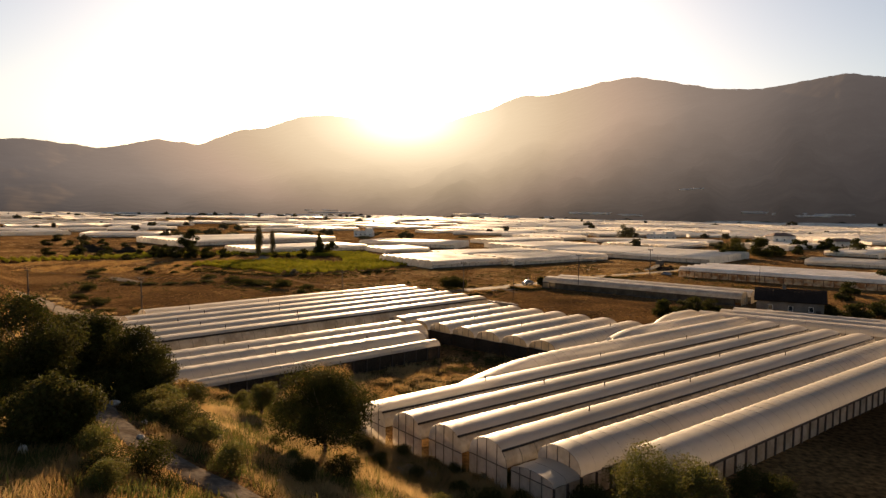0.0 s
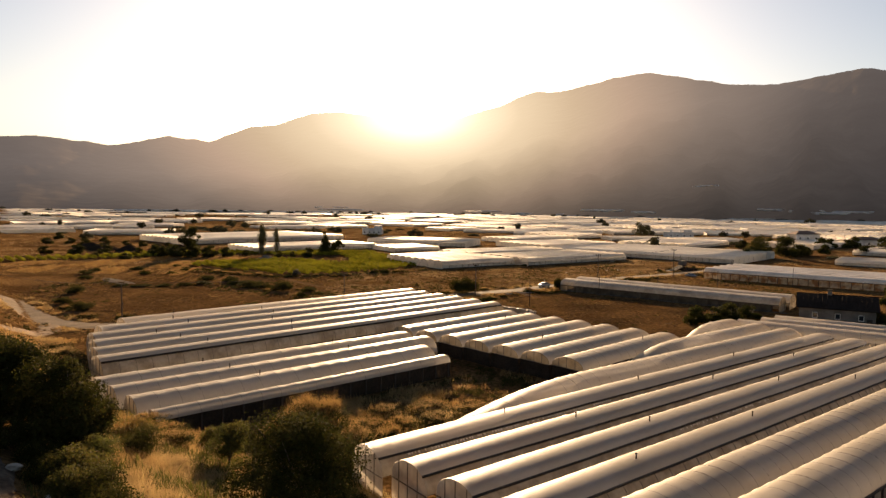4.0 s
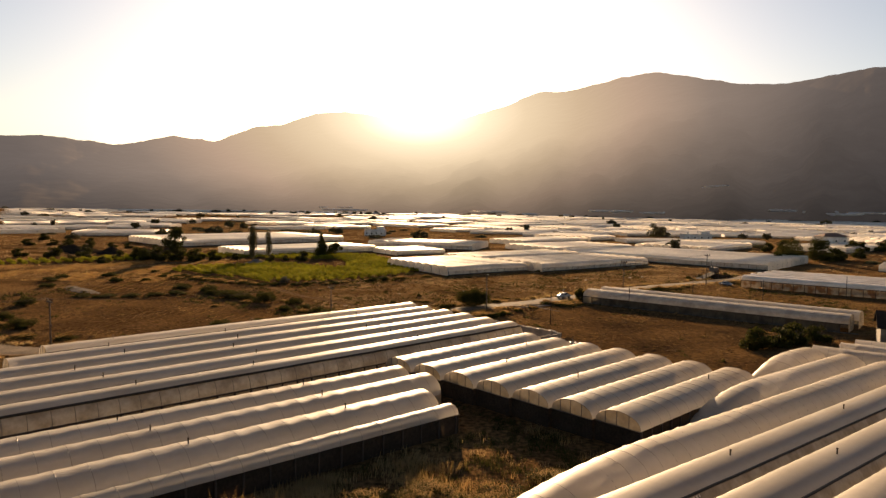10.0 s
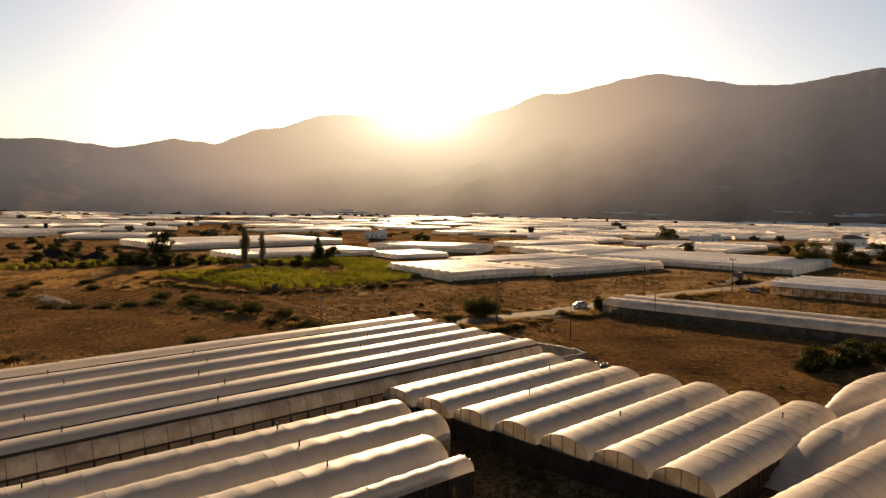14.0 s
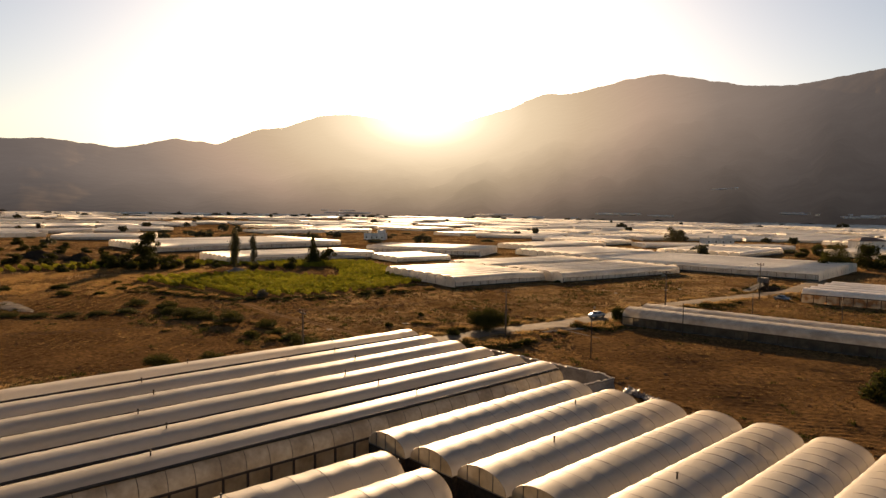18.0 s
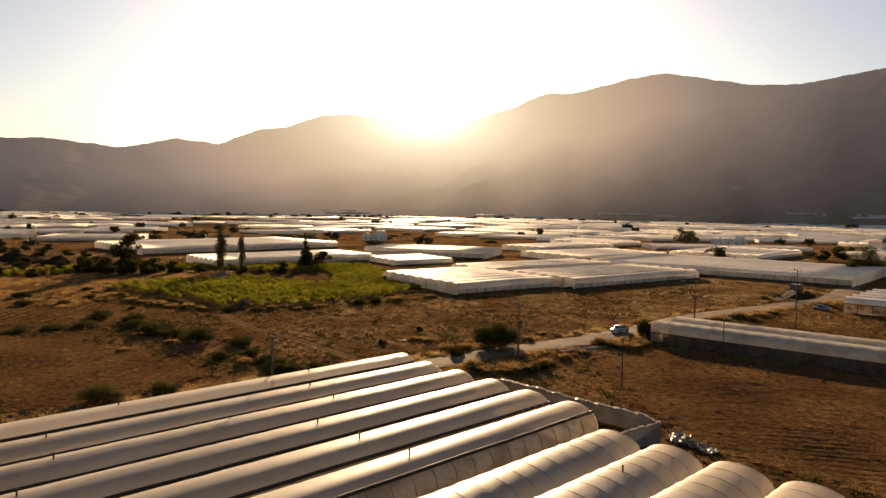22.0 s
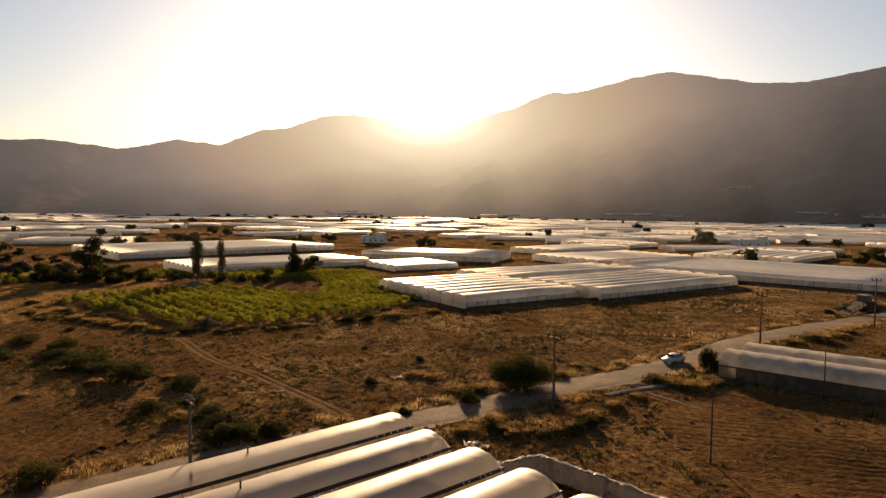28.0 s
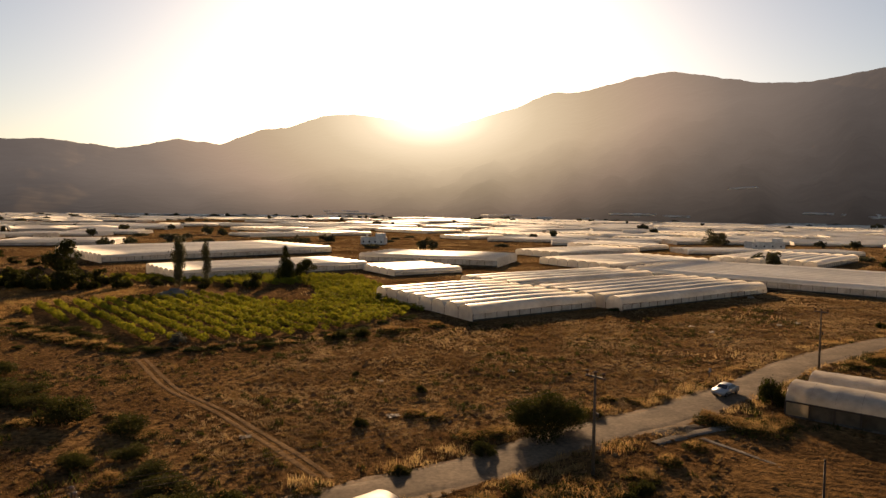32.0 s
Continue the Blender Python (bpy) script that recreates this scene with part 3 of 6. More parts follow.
def greenhouse(m, L, w, eave, rise, label, group, seed=0, hoop=2.0, open_vent=False, far_wall=True, near_wall=True, ends=(True, True),
               taper=None, hoops=True, posts=True, near_panels=False, stubs=(), end_mat=None, film=None, skirt=False, rope_angle=128.0, end_posts=True, near_mat=None, loose=(), gap_panels=(), rail=0.115):
    """One arched span: film, hoops, end walls, side walls with their posts; local x along the ridge, -y the side the camera sees."""
    g = thing("tunnel_greenhouse", m, label, "greenhouse", group)
    film = film or FILM
    full = arch(w, eave, rise)
    tp = taper or (lambda x: np.ones_like(np.asarray(x, dtype=float)))
    if open_vent:
        part("roof_film", sheet("roof_film", L, arch(w, eave, rise, 0, rope_angle, 18), film, hoop, 0.018, seed, taper, wav=0.016, folds=True), g)
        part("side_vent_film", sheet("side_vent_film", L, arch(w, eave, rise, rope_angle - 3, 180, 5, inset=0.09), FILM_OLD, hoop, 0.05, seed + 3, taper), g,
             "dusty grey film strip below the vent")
        a = radians(rope_angle)
        y, z = w / 2 * math.cos(a), eave + rise * math.sin(a) ** 0.85
        k = int(L / 2.5)
        xs = [L * i / k for i in range(k + 1)]
        wob = fbm(np.array(xs), np.array(xs) * 0 + seed, 11, seed + 9)
        part("film_rail", mesh("film_rail", *tube([(x, y - 0.05, z * float(tp(np.array(x))) + 0.02 + 0.035 * q) for x, q in zip(xs, wob)], rail), ROPE, True), g, "dark rolled film edge rail")
        cm = mesh("rail_clip", *box(-0.10, 0.10, -0.16, -0.10, -0.04, 0.07, 0.015), CLIP)
        for k in range(6):
            xe = L - 0.3 - 0.75 * k - 0.2 * (k * seed % 3)
            part("rail_clip", cm, g, loc=(xe, y - 0.02, z * float(tp(np.array(xe))) + 0.03))
        if loose:
            q = np.random.default_rng(seed + 300)
            LV, LF = [], []
            for xe in np.arange(loose[0] * L, loose[1] * L, 0.36):
                if q.random() < 0.75:
                    ln, hh, o = q.uniform(0.14, 0.34), q.uniform(0.06, 0.24), len(LV)
                    LV += [(xe, y - 0.16, z - 0.10), (xe + ln, y - 0.15, z - 0.10), (xe + ln * 0.8, y - 0.30, z - 0.10 - hh), (xe + 0.05, y - 0.26, z - 0.12 - hh * 0.6)]
                    LF.append((o, o + 1, o + 2, o + 3))
            tagged(part("loose_film_edge", mesh("loose_film_edge", LV, LF, CLIP), g), "torn pale film hanging below the rail", kind="stuff")
    else:
        part("roof_film", sheet("roof_film", L, full, film, hoop, 0.045, seed, taper, step=0.5, wav=0.014), g)
    if hoops:
        n = int(L / hoop)
        base = {}
        for i in range(n + 1):
            s = round(float(tp(np.array(i * hoop))), 2)
            if s not in base:
                lo = rope_angle if open_vent else 62
                pr = arch(w, eave, rise, lo, 180, 8, inset=0.07 if open_vent else 0.0)
                base[s] = mesh("hoop", *tube([(0, y, z * s) for y, z in pr], 0.034 if open_vent else 0.013, 4), PIPE, True)
            part("hoop", base[s], g, loc=(min(i * hoop, L - 0.02), 0, 0))
    for e, on in enumerate(ends):
        if on:
            x = 0.02 if e == 0 else L - 0.02
            s = float(tp(np.array(x)))
            pr = [(y, z * s) for y, z in arch(w * 0.995, eave, rise - 0.02, n=12)]
            part("end_wall", end_wall("end_wall", pr, x, end_mat or FILM_END, eave * 0.98 * s if skirt and e == 0 else -0.1, -0.06 if e == 0 else 0.06), g, "yellowish translucent end film")
            # lower end wall, its shade painted in as a dark colour
            if skirt and e == 0:
                part("end_skirt", mesh("end_skirt", *box(x - 0.02, x + 0.02, -w / 2, w / 2, -0.15, eave * 0.97), SHADED_WALL), g, "lower end wall, dark with painted shade")
            if end_posts:
                for y in (-w * 0.25, w * 0.02, w * 0.27):
                    zt = (eave + rise * math.sqrt(max(0.0, 1 - (2 * y / w) ** 2)) ** 0.85) * s
                    part("end_post", mesh("end_post", *box(-0.03, 0.03, -0.03, 0.03, eave * 0.98 * s if skirt and e == 0 else -0.15, zt), PIPE), g, loc=(x + (-0.07 if e == 0 else 0.07), y, 0))
                part("end_beam", mesh("end_beam", *box(-0.03, 0.03, -w / 2, w / 2, eave * s - 0.04, eave * s + 0.04), PIPE), g, loc=(x + (-0.075 if e == 0 else 0.075), 0, 0))
    for side, on in ((1, far_wall), (-1, near_wall)):
        if on:
            y = side * w / 2
            n = int(L / hoop)
            if near_panels and side < 0:
                pv = []
                for j in range(5):
                    for i in range(5):
                        pv.append((hoop * i / 4, y + 0.05 * math.sin(math.pi * i / 4) * math.sin(math.pi * j / 4), -0.1 + (eave + 0.1) * j / 4))
                pm = mesh("side_panel", pv, [(j * 5 + i, j * 5 + i + 1, j * 5 + i + 6, j * 5 + i + 5) for j in range(4) for i in range(4)], near_mat or FILM_OLD, True)
                for i in range(n):
                    # paler film here paints the light that comes through the open end
                    if i in gap_panels:
                        gm = pm.copy()
                        gm.materials[0] = FILM_SIDE
                        part("side_panel", gm, g, "paler film panel painted for light through the open end", loc=(i * hoop, 0, 0))
                    else:
                        part("side_panel", pm, g, loc=(i * hoop, 0, 0))
                part("side_rail", mesh("side_rail", *box(0, L, y - 0.15, y - 0.02, eave - 0.09, eave + 0.09), RUST), g)
            else:
                part("side_wall", sheet("side_wall", L, [(y, eave * (1 - j / 4) - 0.1 * (j == 4)) for j in range(5)], (near_mat if side < 0 else None) or FILM_OLD, hoop, 0.0, seed + 5, taper), g, "film side wall")
            if side < 0 and posts:
                pm = mesh("side_post", *box(-0.08, 0.08, y - 0.16, y + 0.0, -0.2, eave), RUST)
                for i in range(n + 1):
                    part("side_post", pm, g, loc=(min(i * hoop, L - 0.04), 0, 0))
    sm = None
    for x in stubs:
        if sm is None:
            sm = mesh("vent_stub", *join(box(-0.05, 0.05, -0.05, 0.05, -0.3, 0.48, 0.012), box(-0.08, 0.08, -0.08, 0.08, 0.44, 0.53, 0.02)), RUST)
        part("vent_stub", sm, g, "rusty pipe stub on the ridge", loc=(x, -0.15, eave + rise - 0.02))
    return g


def frame_at(x, y, deg, z=0.0):
    return pose(x, y, z, 0, 0, deg)


def along(o, deg, u, v):
    """The place u metres along the ridges from o and v metres across, towards the camera's side."""
    c, s = math.cos(radians(deg)), math.sin(radians(deg))
    return o[0] + c * u + s * v, o[1] + s * u - c * v


# left upper block: six joined spans with open side vents
for i in range(6):
    A_DEG, u0 = 46.2, (0.0, -5.2, -7.8, -9.1, -10.5, -11.7)[i]
    p = along((-57.9, 126.4), A_DEG, u0, 5.64 * i)
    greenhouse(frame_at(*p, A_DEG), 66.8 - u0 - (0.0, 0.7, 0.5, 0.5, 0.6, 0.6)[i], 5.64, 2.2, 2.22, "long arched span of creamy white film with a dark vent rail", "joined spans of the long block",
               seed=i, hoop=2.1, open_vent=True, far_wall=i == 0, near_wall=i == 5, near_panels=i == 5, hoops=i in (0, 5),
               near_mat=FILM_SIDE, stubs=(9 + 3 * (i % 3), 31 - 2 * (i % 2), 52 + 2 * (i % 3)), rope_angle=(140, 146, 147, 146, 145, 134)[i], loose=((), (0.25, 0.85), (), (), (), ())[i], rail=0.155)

# left lower block: four free-standing tunnels
B_ROWS = ((0, 0, 47.2, 5.1, 1.5, 2.2), (0.5, 5.1, 47.2, 5.2, 1.5, 2.2), (1.0, 10.6, 41.8, 5.3, 1.5, 2.2), (2.0, 14.45, 41.3, 2.5, 1.95, 0.95))
for i, (u0, v0, L, w, eave, rise) in enumerate(B_ROWS):
    p = along((-41.3, 90.8), 44.3, u0, v0)
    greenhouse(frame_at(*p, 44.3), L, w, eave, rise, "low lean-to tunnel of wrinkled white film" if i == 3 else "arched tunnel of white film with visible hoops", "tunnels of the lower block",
               seed=10 + i, hoop=2.4, near_wall=i > 1, far_wall=i == 0, stubs=() if i == 3 else (13 + i, 33 - i), skirt=True, end_mat=FILM_END, near_mat=SHADED_WALL)

# middle block: seven short tunnels with glowing end films
for i in range(7):
    greenhouse(frame_at(-8.4 + 4.27 * i, 128.4 - 3.49 * i, 46.0), 28.2, 5.4, 2.05, 1.55, "short arched tunnel of white film with yellowish end film", "row of short tunnels",
               seed=20 + i, hoop=2.0, near_wall=True, posts=i == 6, far_wall=i == 0, skirt=True, stubs=(9.0,) if i in (2, 4) else (20.0,) if i in (6, 1) else (), end_mat=FILM_END, near_mat=SHADED_WALL)

# right block: six joined spans, and three that start further back and rise from the ground
D_DEG, D_O = 40.2, (-5.03, 70.93)
D_START = (0.0, 0.9, 1.8, 2.7, 6.5, 12.5)
for i in range(6):
    p = along(D_O, D_DEG, D_START[i], 5.12 * i)
    greenhouse(frame_at(*p, D_DEG), 88.5 + 0.3 * i - D_START[i], 5.12, 1.9, 2.0, "long arched span of creamy white film", "joined spans of the wide block",
               seed=30 + i, hoop=2.0, open_vent=i < 4, far_wall=False, near_wall=i >= 4, near_panels=i == 5, end_mat=FILM_PALE, hoops=i >= 3,
               stubs=((16, 38, 60), (20, 45, 66), (24, 50), (14, 33, 58), (), ())[i], rope_angle=138, loose=((0.02, 0.35), (), (0.3, 0.5), (), (), ())[i])
p = along(D_O, D_DEG, 3.1, 5.12 * 4)
greenhouse(frame_at(*p, D_DEG), 3.5, 5.0, 1.75, 0.75, "low sagging bay of slack white film before the higher span", "joined spans of the wide block", seed=46, hoop=1.7,
           near_wall=True, far_wall=False, ends=(True, False), end_mat=FILM_PALE)
for i, (start, rise_len) in enumerate(((13.0, 24.0), (50.0, 15.0), (74.5, 9.0))):
    p = along(D_O, D_DEG, start, -5.2 * (i + 1))
    greenhouse(frame_at(*p, D_DEG), 88.0 - start, 5.2, 1.8, 2.35, "arched span with film sloping to the ground at one end", "joined spans of the wide block",
               seed=40 + i, hoop=2.0, far_wall=True, near_wall=False, ends=(False, True),
               taper=lambda x, r=rise_len: 0.12 + 0.88 * (1 - (1 - np.clip(np.asarray(x, dtype=float) / r, 0, 1)) ** 2.4))

# spans behind the wide block
for i, (x, y, L) in enumerate(((56.6, 147.9, 46), (62.4, 150.7, 46), (66.4, 153.6, 46))):
    greenhouse(frame_at(x, y, -32), L, 5.2, 1.2, 1.6, "arched tunnel of white film beside the farmhouse", "tunnels by the farmhouse", seed=50 + i, hoop=2.3,
               near_wall=i == 0, far_wall=i == 2, end_mat=FILM_END)

# the long pair beside the road
for i in range(2):
    p = along((31.2, 212.3), -36.5, 0.8 * i, -6.9 * i)
    greenhouse(frame_at(*p, -36.5), 59, 6.8, 1.7, 1.75, "long arched tunnel with a dark film side wall", "pair of long tunnels by the road", seed=60 + i, hoop=2.5,
               hoops=True, near_wall=True, near_panels=i == 0, far_wall=True, near_mat=DARK_SIDE, film=FILM_GREY, gap_panels=(0,) if i == 0 else ())

# the block across the field
for i in range(5):
    p = along((87.0, 254.0), -37, 0.6 * i, -6.0 * i)
    greenhouse(frame_at(*p, -37), 75, 6.0, 2.2, 1.5, "arched span of pale film with a rust-stained side", "spans across the field", seed=70 + i, hoop=3.0, hoops=False,
               near_wall=i == 0, near_panels=i == 0, far_wall=i == 4, near_mat=RUSTFILM, film=FILM_DULL)


def far_block(x, y, deg, L, rows, w=6.0, eave=2.0, rise=1.4, label="distant block of white film greenhouses", shift=0.0, alen=14, film=None, flank=FILM_PALE):
    """A distant block of joined spans: each span one film shell with its ends, a side wall to each flank."""
    b = thing("greenhouse_block", frame_at(x, y, deg), label, "greenhouse block")
    pr = arch(w * 0.97, eave, rise, n=8)
    n = max(3, int(L / alen))
    V, F = [], []
    for i in range(n + 1):
        V += [(L * i / n, yy, zz + 0.07 * math.sin(i * 2.1 + x)) for yy, zz in pr]
    m = len(pr)
    F += [(i * m + j, i * m + j + 1, (i + 1) * m + j + 1, (i + 1) * m + j) for i in range(n) for j in range(m - 1)]
    for xe, k in ((0, 0), (L, n * m)):
        o = len(V)
        V += [(xe, -w * 0.485, -0.3), (xe, w * 0.485, -0.3)]
        F.append(tuple(range(k, k + m)) + (o, o + 1))
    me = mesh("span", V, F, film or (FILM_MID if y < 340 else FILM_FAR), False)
    me.polygons.foreach_set("use_smooth", [len(p.vertices) == 4 for p in me.polygons])
    if y < 640:
        for r in range(rows):
            part("span", me, b, loc=(shift * r, -w * r, 0))
    else:
        P, k = np.array(V), len(V)
        JV = np.concatenate([P + np.array((shift * r, -w * r, 0.12 * math.sin(r * 1.7 + y))) for r in range(rows)])
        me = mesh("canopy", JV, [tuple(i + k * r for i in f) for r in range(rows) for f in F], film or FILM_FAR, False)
        me.polygons.foreach_set("use_smooth", [len(p.vertices) == 4 for p in me.polygons])
        tagged(part("canopy", me, b), "close rows of white film spans", kind="stuff")
    wall = mesh("side_wall", *box(0, L, -0.04, 0.04, -0.3, eave), FILM_OLD)
    part("side_wall", wall, b, loc=(0, w / 2, 0))
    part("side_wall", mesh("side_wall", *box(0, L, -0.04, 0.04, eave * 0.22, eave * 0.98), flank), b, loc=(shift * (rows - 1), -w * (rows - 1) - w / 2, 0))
    part("side_skirt", mesh("side_skirt", *box(0, L, -0.04, 0.04, -0.3, eave * 0.22), DARK_SIDE), b, "dark strip along the foot of the side wall", loc=(shift * (rows - 1), -w * (rows - 1) - w / 2, 0))
    if y < 440:
        # gutters coloured near-black to paint the shade in the valleys between spans
        gm = mesh("gutter", *box(0, L, -0.09, 0.09, eave - 0.25, eave + 0.06, 0.02), ROPE)
        for r in range(rows - 1):
            part("gutter", gm, b, "valley gutter between two spans, dark with painted shade", loc=(shift * r, -w * (r + 0.5), 0))
    if y < 450:
        pm = mesh("side_post", *box(-0.05, 0.05, -0.12, -0.042, -0.3, eave * 1.02), RUST)
        for k in range(int(L / 3.2) + 1):
            part("side_post", pm, b, loc=(shift * (rows - 1) + 3.2 * k, -w * (rows - 1) - w / 2, 0))
    return b


# the blocks beyond the vineyard and the lane: start of the farthest row, bearing, length, rows, width, eave, rise, shift
VALLEY_BLOCKS = (
    (-33.8, 300.5, 38, 37, 8, 5.4, 1.5, 1.8, 0.0), (7.9, 309.7, 39, 63, 6, 5.2, 1.5, 1.8, 0.0), (-13.0, 334.0, 38, 62, 4, 5.8, 1.5, 1.75, 0.6),
    (78.0, 412.0, -40, 97, 9, 6.4, 2.2, 1.4, 0.0), (18.0, 422.0, 37, 62, 7, 6.0, 2.0, 1.1, 0.0), (97.0, 438.0, 50, 70, 8, 5.6, 2.0, 1.5, 0.0),
    (-216.6, 434.6, 48, 112, 12, 6.1, 2.4, 1.4, 0.0))
OUTER_BLOCKS = (
    (-125.6, 352.5, 43, 72, 6, 5.4, 2.2, 1.3, 0.0), (-55.0, 448.0, -15, 63, 6, 6.0, 2.6, 1.4, 0.0), (-55.0, 379.7, 36, 28, 5, 6.2, 1.2, 1.2, 0.0),
    (9.7, 479.5, 45, 70, 5, 6.0, 2.0, 1.1, 0.0), (190, 452, 40, 60, 6, 6, 2, 1.4, 0.0), (175, 330, -35, 40, 4, 6, 1.5, 1.4, 0.0),
    (-300, 520, 20, 60, 7, 6, 2, 1.4, 0.0))
FAR_BLOCKS = VALLEY_BLOCKS + OUTER_BLOCKS
for x, y, deg, L, rows, w, eave, rise, shift in FAR_BLOCKS:
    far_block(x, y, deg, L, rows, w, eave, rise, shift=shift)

# the rest of the valley floor: parcels of greenhouses, closer packed towards the middle and the east
taken = []
for x, y, deg, L, rows, w, *_ in FAR_BLOCKS:
    c, s = math.cos(radians(deg)), math.sin(radians(deg))
    for a in np.linspace(0, 1, max(2, int(L / 14))):
        for b in np.linspace(0, 1, max(2, int(w * rows / 12))):
            taken.append((x + c * L * a + s * w * rows * b, y + s * L * a - c * w * rows * b, 8))
KEEP_CLEAR = ((233, 483, 34), (173, 573, 22), (-84, 562, 22), (148, 357, 30), (166, 360, 30), (215, 450, 34), (149, 600, 12), (-70, 347, 40), (-92, 320, 50), (-250, 678, 16))
taken += list(KEEP_CLEAR)


def free(px, py, r):
    return all((px - a) ** 2 + (py - b) ** 2 > (r + d) ** 2 for a, b, d in taken)


pr = np.random.default_rng(21)
HEDGES = []
y = 352.0
while y < 1900:
    depth = 24 + (y - 352) * 0.05
    half = 0.80 * y
    x = -half + pr.uniform(0, 40) if y > 470 else 112.0
    while x < half:
        wide = pr.uniform(34, 78) * (1 + max(0, y - 470) / 700)
        cx, cy = x + wide / 2, y + depth / 2 + pr.uniform(-4, 4)
        fill = 0.97 if x > -0.05 * y else (0.34 if y < 700 else 0.66)
        if pr.random() < fill and free(cx, cy, 9) and free(cx - wide * 0.36, cy, 6) and free(cx + wide * 0.36, cy, 6):
            w = 6.2 + max(0, y - 470) * 0.004
            if pr.random() < 0.42:                # ridges that run towards the hillside: a scalloped front
                deg, L = float(pr.choice((40.0, 48.0, 62.0, -44.0))), depth * 1.05
                rows = max(3, int(wide * 0.86 / w))
            else:
                deg, L = float(pr.choice((-4.0, 3.0, 8.0, -9.0))), wide * 0.96
                rows = max(3, int(depth * 0.9 / w))
            c, s = math.cos(radians(deg)), math.sin(radians(deg))
            hx, hy = L / 2, -(rows - 1) * w / 2
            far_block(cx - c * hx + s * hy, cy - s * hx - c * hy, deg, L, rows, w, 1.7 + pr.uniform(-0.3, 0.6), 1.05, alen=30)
            if pr.random() < 0.22:
                HEDGES.append((cx + pr.uniform(-0.5, 0.5) * wide, cy - depth * 0.55))
        elif free(cx, cy, 4):
            HEDGES.append((cx, cy))
        if pr.random() < 0.3:
            HEDGES.append((x + pr.uniform(-3, 3), y + pr.uniform(-2, 2)))
        x += wide + pr.uniform(1.5, 5)
    y += depth + pr.uniform(2, 6)

# white roofs on the first slopes: bearing and rise of the two ends from the middle of the valley, in degrees, and depth
SLOPE = bvhtree.BVHTree.FromPolygons([tuple(v.co) for v in backdrop.data.vertices], [tuple(p.vertices) for p in backdrop.data.polygons])


def on_slope(az, el):
    """Where a line of sight from over the valley floor meets the mountain side or the ground before it."""
    way = Vector((math.sin(radians(az)) * math.cos(radians(el)), math.cos(radians(az)) * math.cos(radians(el)), math.sin(radians(el))))
    eye = Vector((0, 66, 24))
    hit = SLOPE.ray_cast(eye, way)[0]
    flat = eye + way * (24 / -way.z) if way.z < 0 else None
    return min((p for p in (hit, flat) if p is not None), key=lambda p: (p - eye).length)


for az0, az1, el, rows in ((-14.4, -11.5, -0.30, 2), (-13.9, -10.1, -0.50, 2), (-1.0, 1.8, -0.52, 3), (4.1, 8.0, -0.70, 3), (9.7, 13.2, -0.34, 4), (11.4, 15.4, -0.46, 3),
                           (23.9, 25.5, -0.12, 2), (26.0, 28.2, -0.20, 2), (27.6, 29.6, -0.35, 3), (29.2, 31.6, -0.24, 2), (18.6, 20.4, 1.86, 1)):
    p, q = on_slope(az0, el), on_slope(az1, el)
    L, turn = math.hypot(q.x - p.x, q.y - p.y), math.degrees(math.atan2(q.y - p.y, q.x - p.x))
    b = far_block(p.x, p.y + rows * 4, turn, L, rows, 9, 2.0, 2.4, label="white film greenhouses on the first rise of the mountain", alen=40, film=WHITEROOF, flank=WHITEROOF)
    b.location.z = min(p.z, q.z)


# ---- vegetation ----
def leaf_cloud(blobs, count, size, seed, droop=0.0, shell=0.55, ruffle=0.9, fuzz=0.16):
    """Leaves as small folded diamonds, scattered through and on ellipsoid blobs (x, y, z, rx, ry, rz)."""
    r = np.random.default_rng(seed)
    b = np.array(blobs, dtype=float)
    vol = (b[:, 3] * b[:, 4] * b[:, 5]) ** 0.75
    pick = r.choice(len(b), size=count, p=vol / vol.sum())
    d = r.normal(size=(count, 3))
    d /= np.linalg.norm(d, axis=1)[:, None]
    rad = shell + (1 - shell) * r.random(count) ** 0.5
    rad *= 1 + fuzz * r.normal(size=count)
    c = b[pick, :3] + d * b[pick, 3:] * rad[:, None] + 0.10 * b[pick, 3:4] * r.normal(size=(count, 3)) * (r.random((count, 1)) < 0.35) * 18 * fuzz
    n = d + ruffle * r.normal(size=(count, 3))
    n /= np.linalg.norm(n, axis=1)[:, None]
    t = np.cross(n, r.normal(size=(count, 3)))
    t /= np.linalg.norm(t, axis=1)[:, None]
    t[:, 2] -= droop
    s = size * r.uniform(0.6, 1.4, count)[:, None]
    q = np.cross(n, t)
    V = np.stack([c - t * s, c + q * s * 0.5 + n * s * 0.15, c + t * s, c - q * s * 0.5 + n * s * 0.15], axis=1).reshape(-1, 3)
    F = np.arange(count * 4).reshape(-1, 4)
    return V, F


def limb_paths(r, height, spread_r, n, base_z):
    out = []
    for i in range(n):
        a = 2 * math.pi * (i + r.uniform(-0.3, 0.3)) / n
        tip = Vector((math.cos(a) * spread_r * r.uniform(0.6, 1), math.sin(a) * spread_r * r.uniform(0.6, 1), height * r.uniform(0.65, 0.95)))
        mid = Vector((tip.x * 0.35, tip.y * 0.35, base_z + (tip.z - base_z) * 0.55))
        out.append([(0, 0, base_z), mid, tip])
    return out


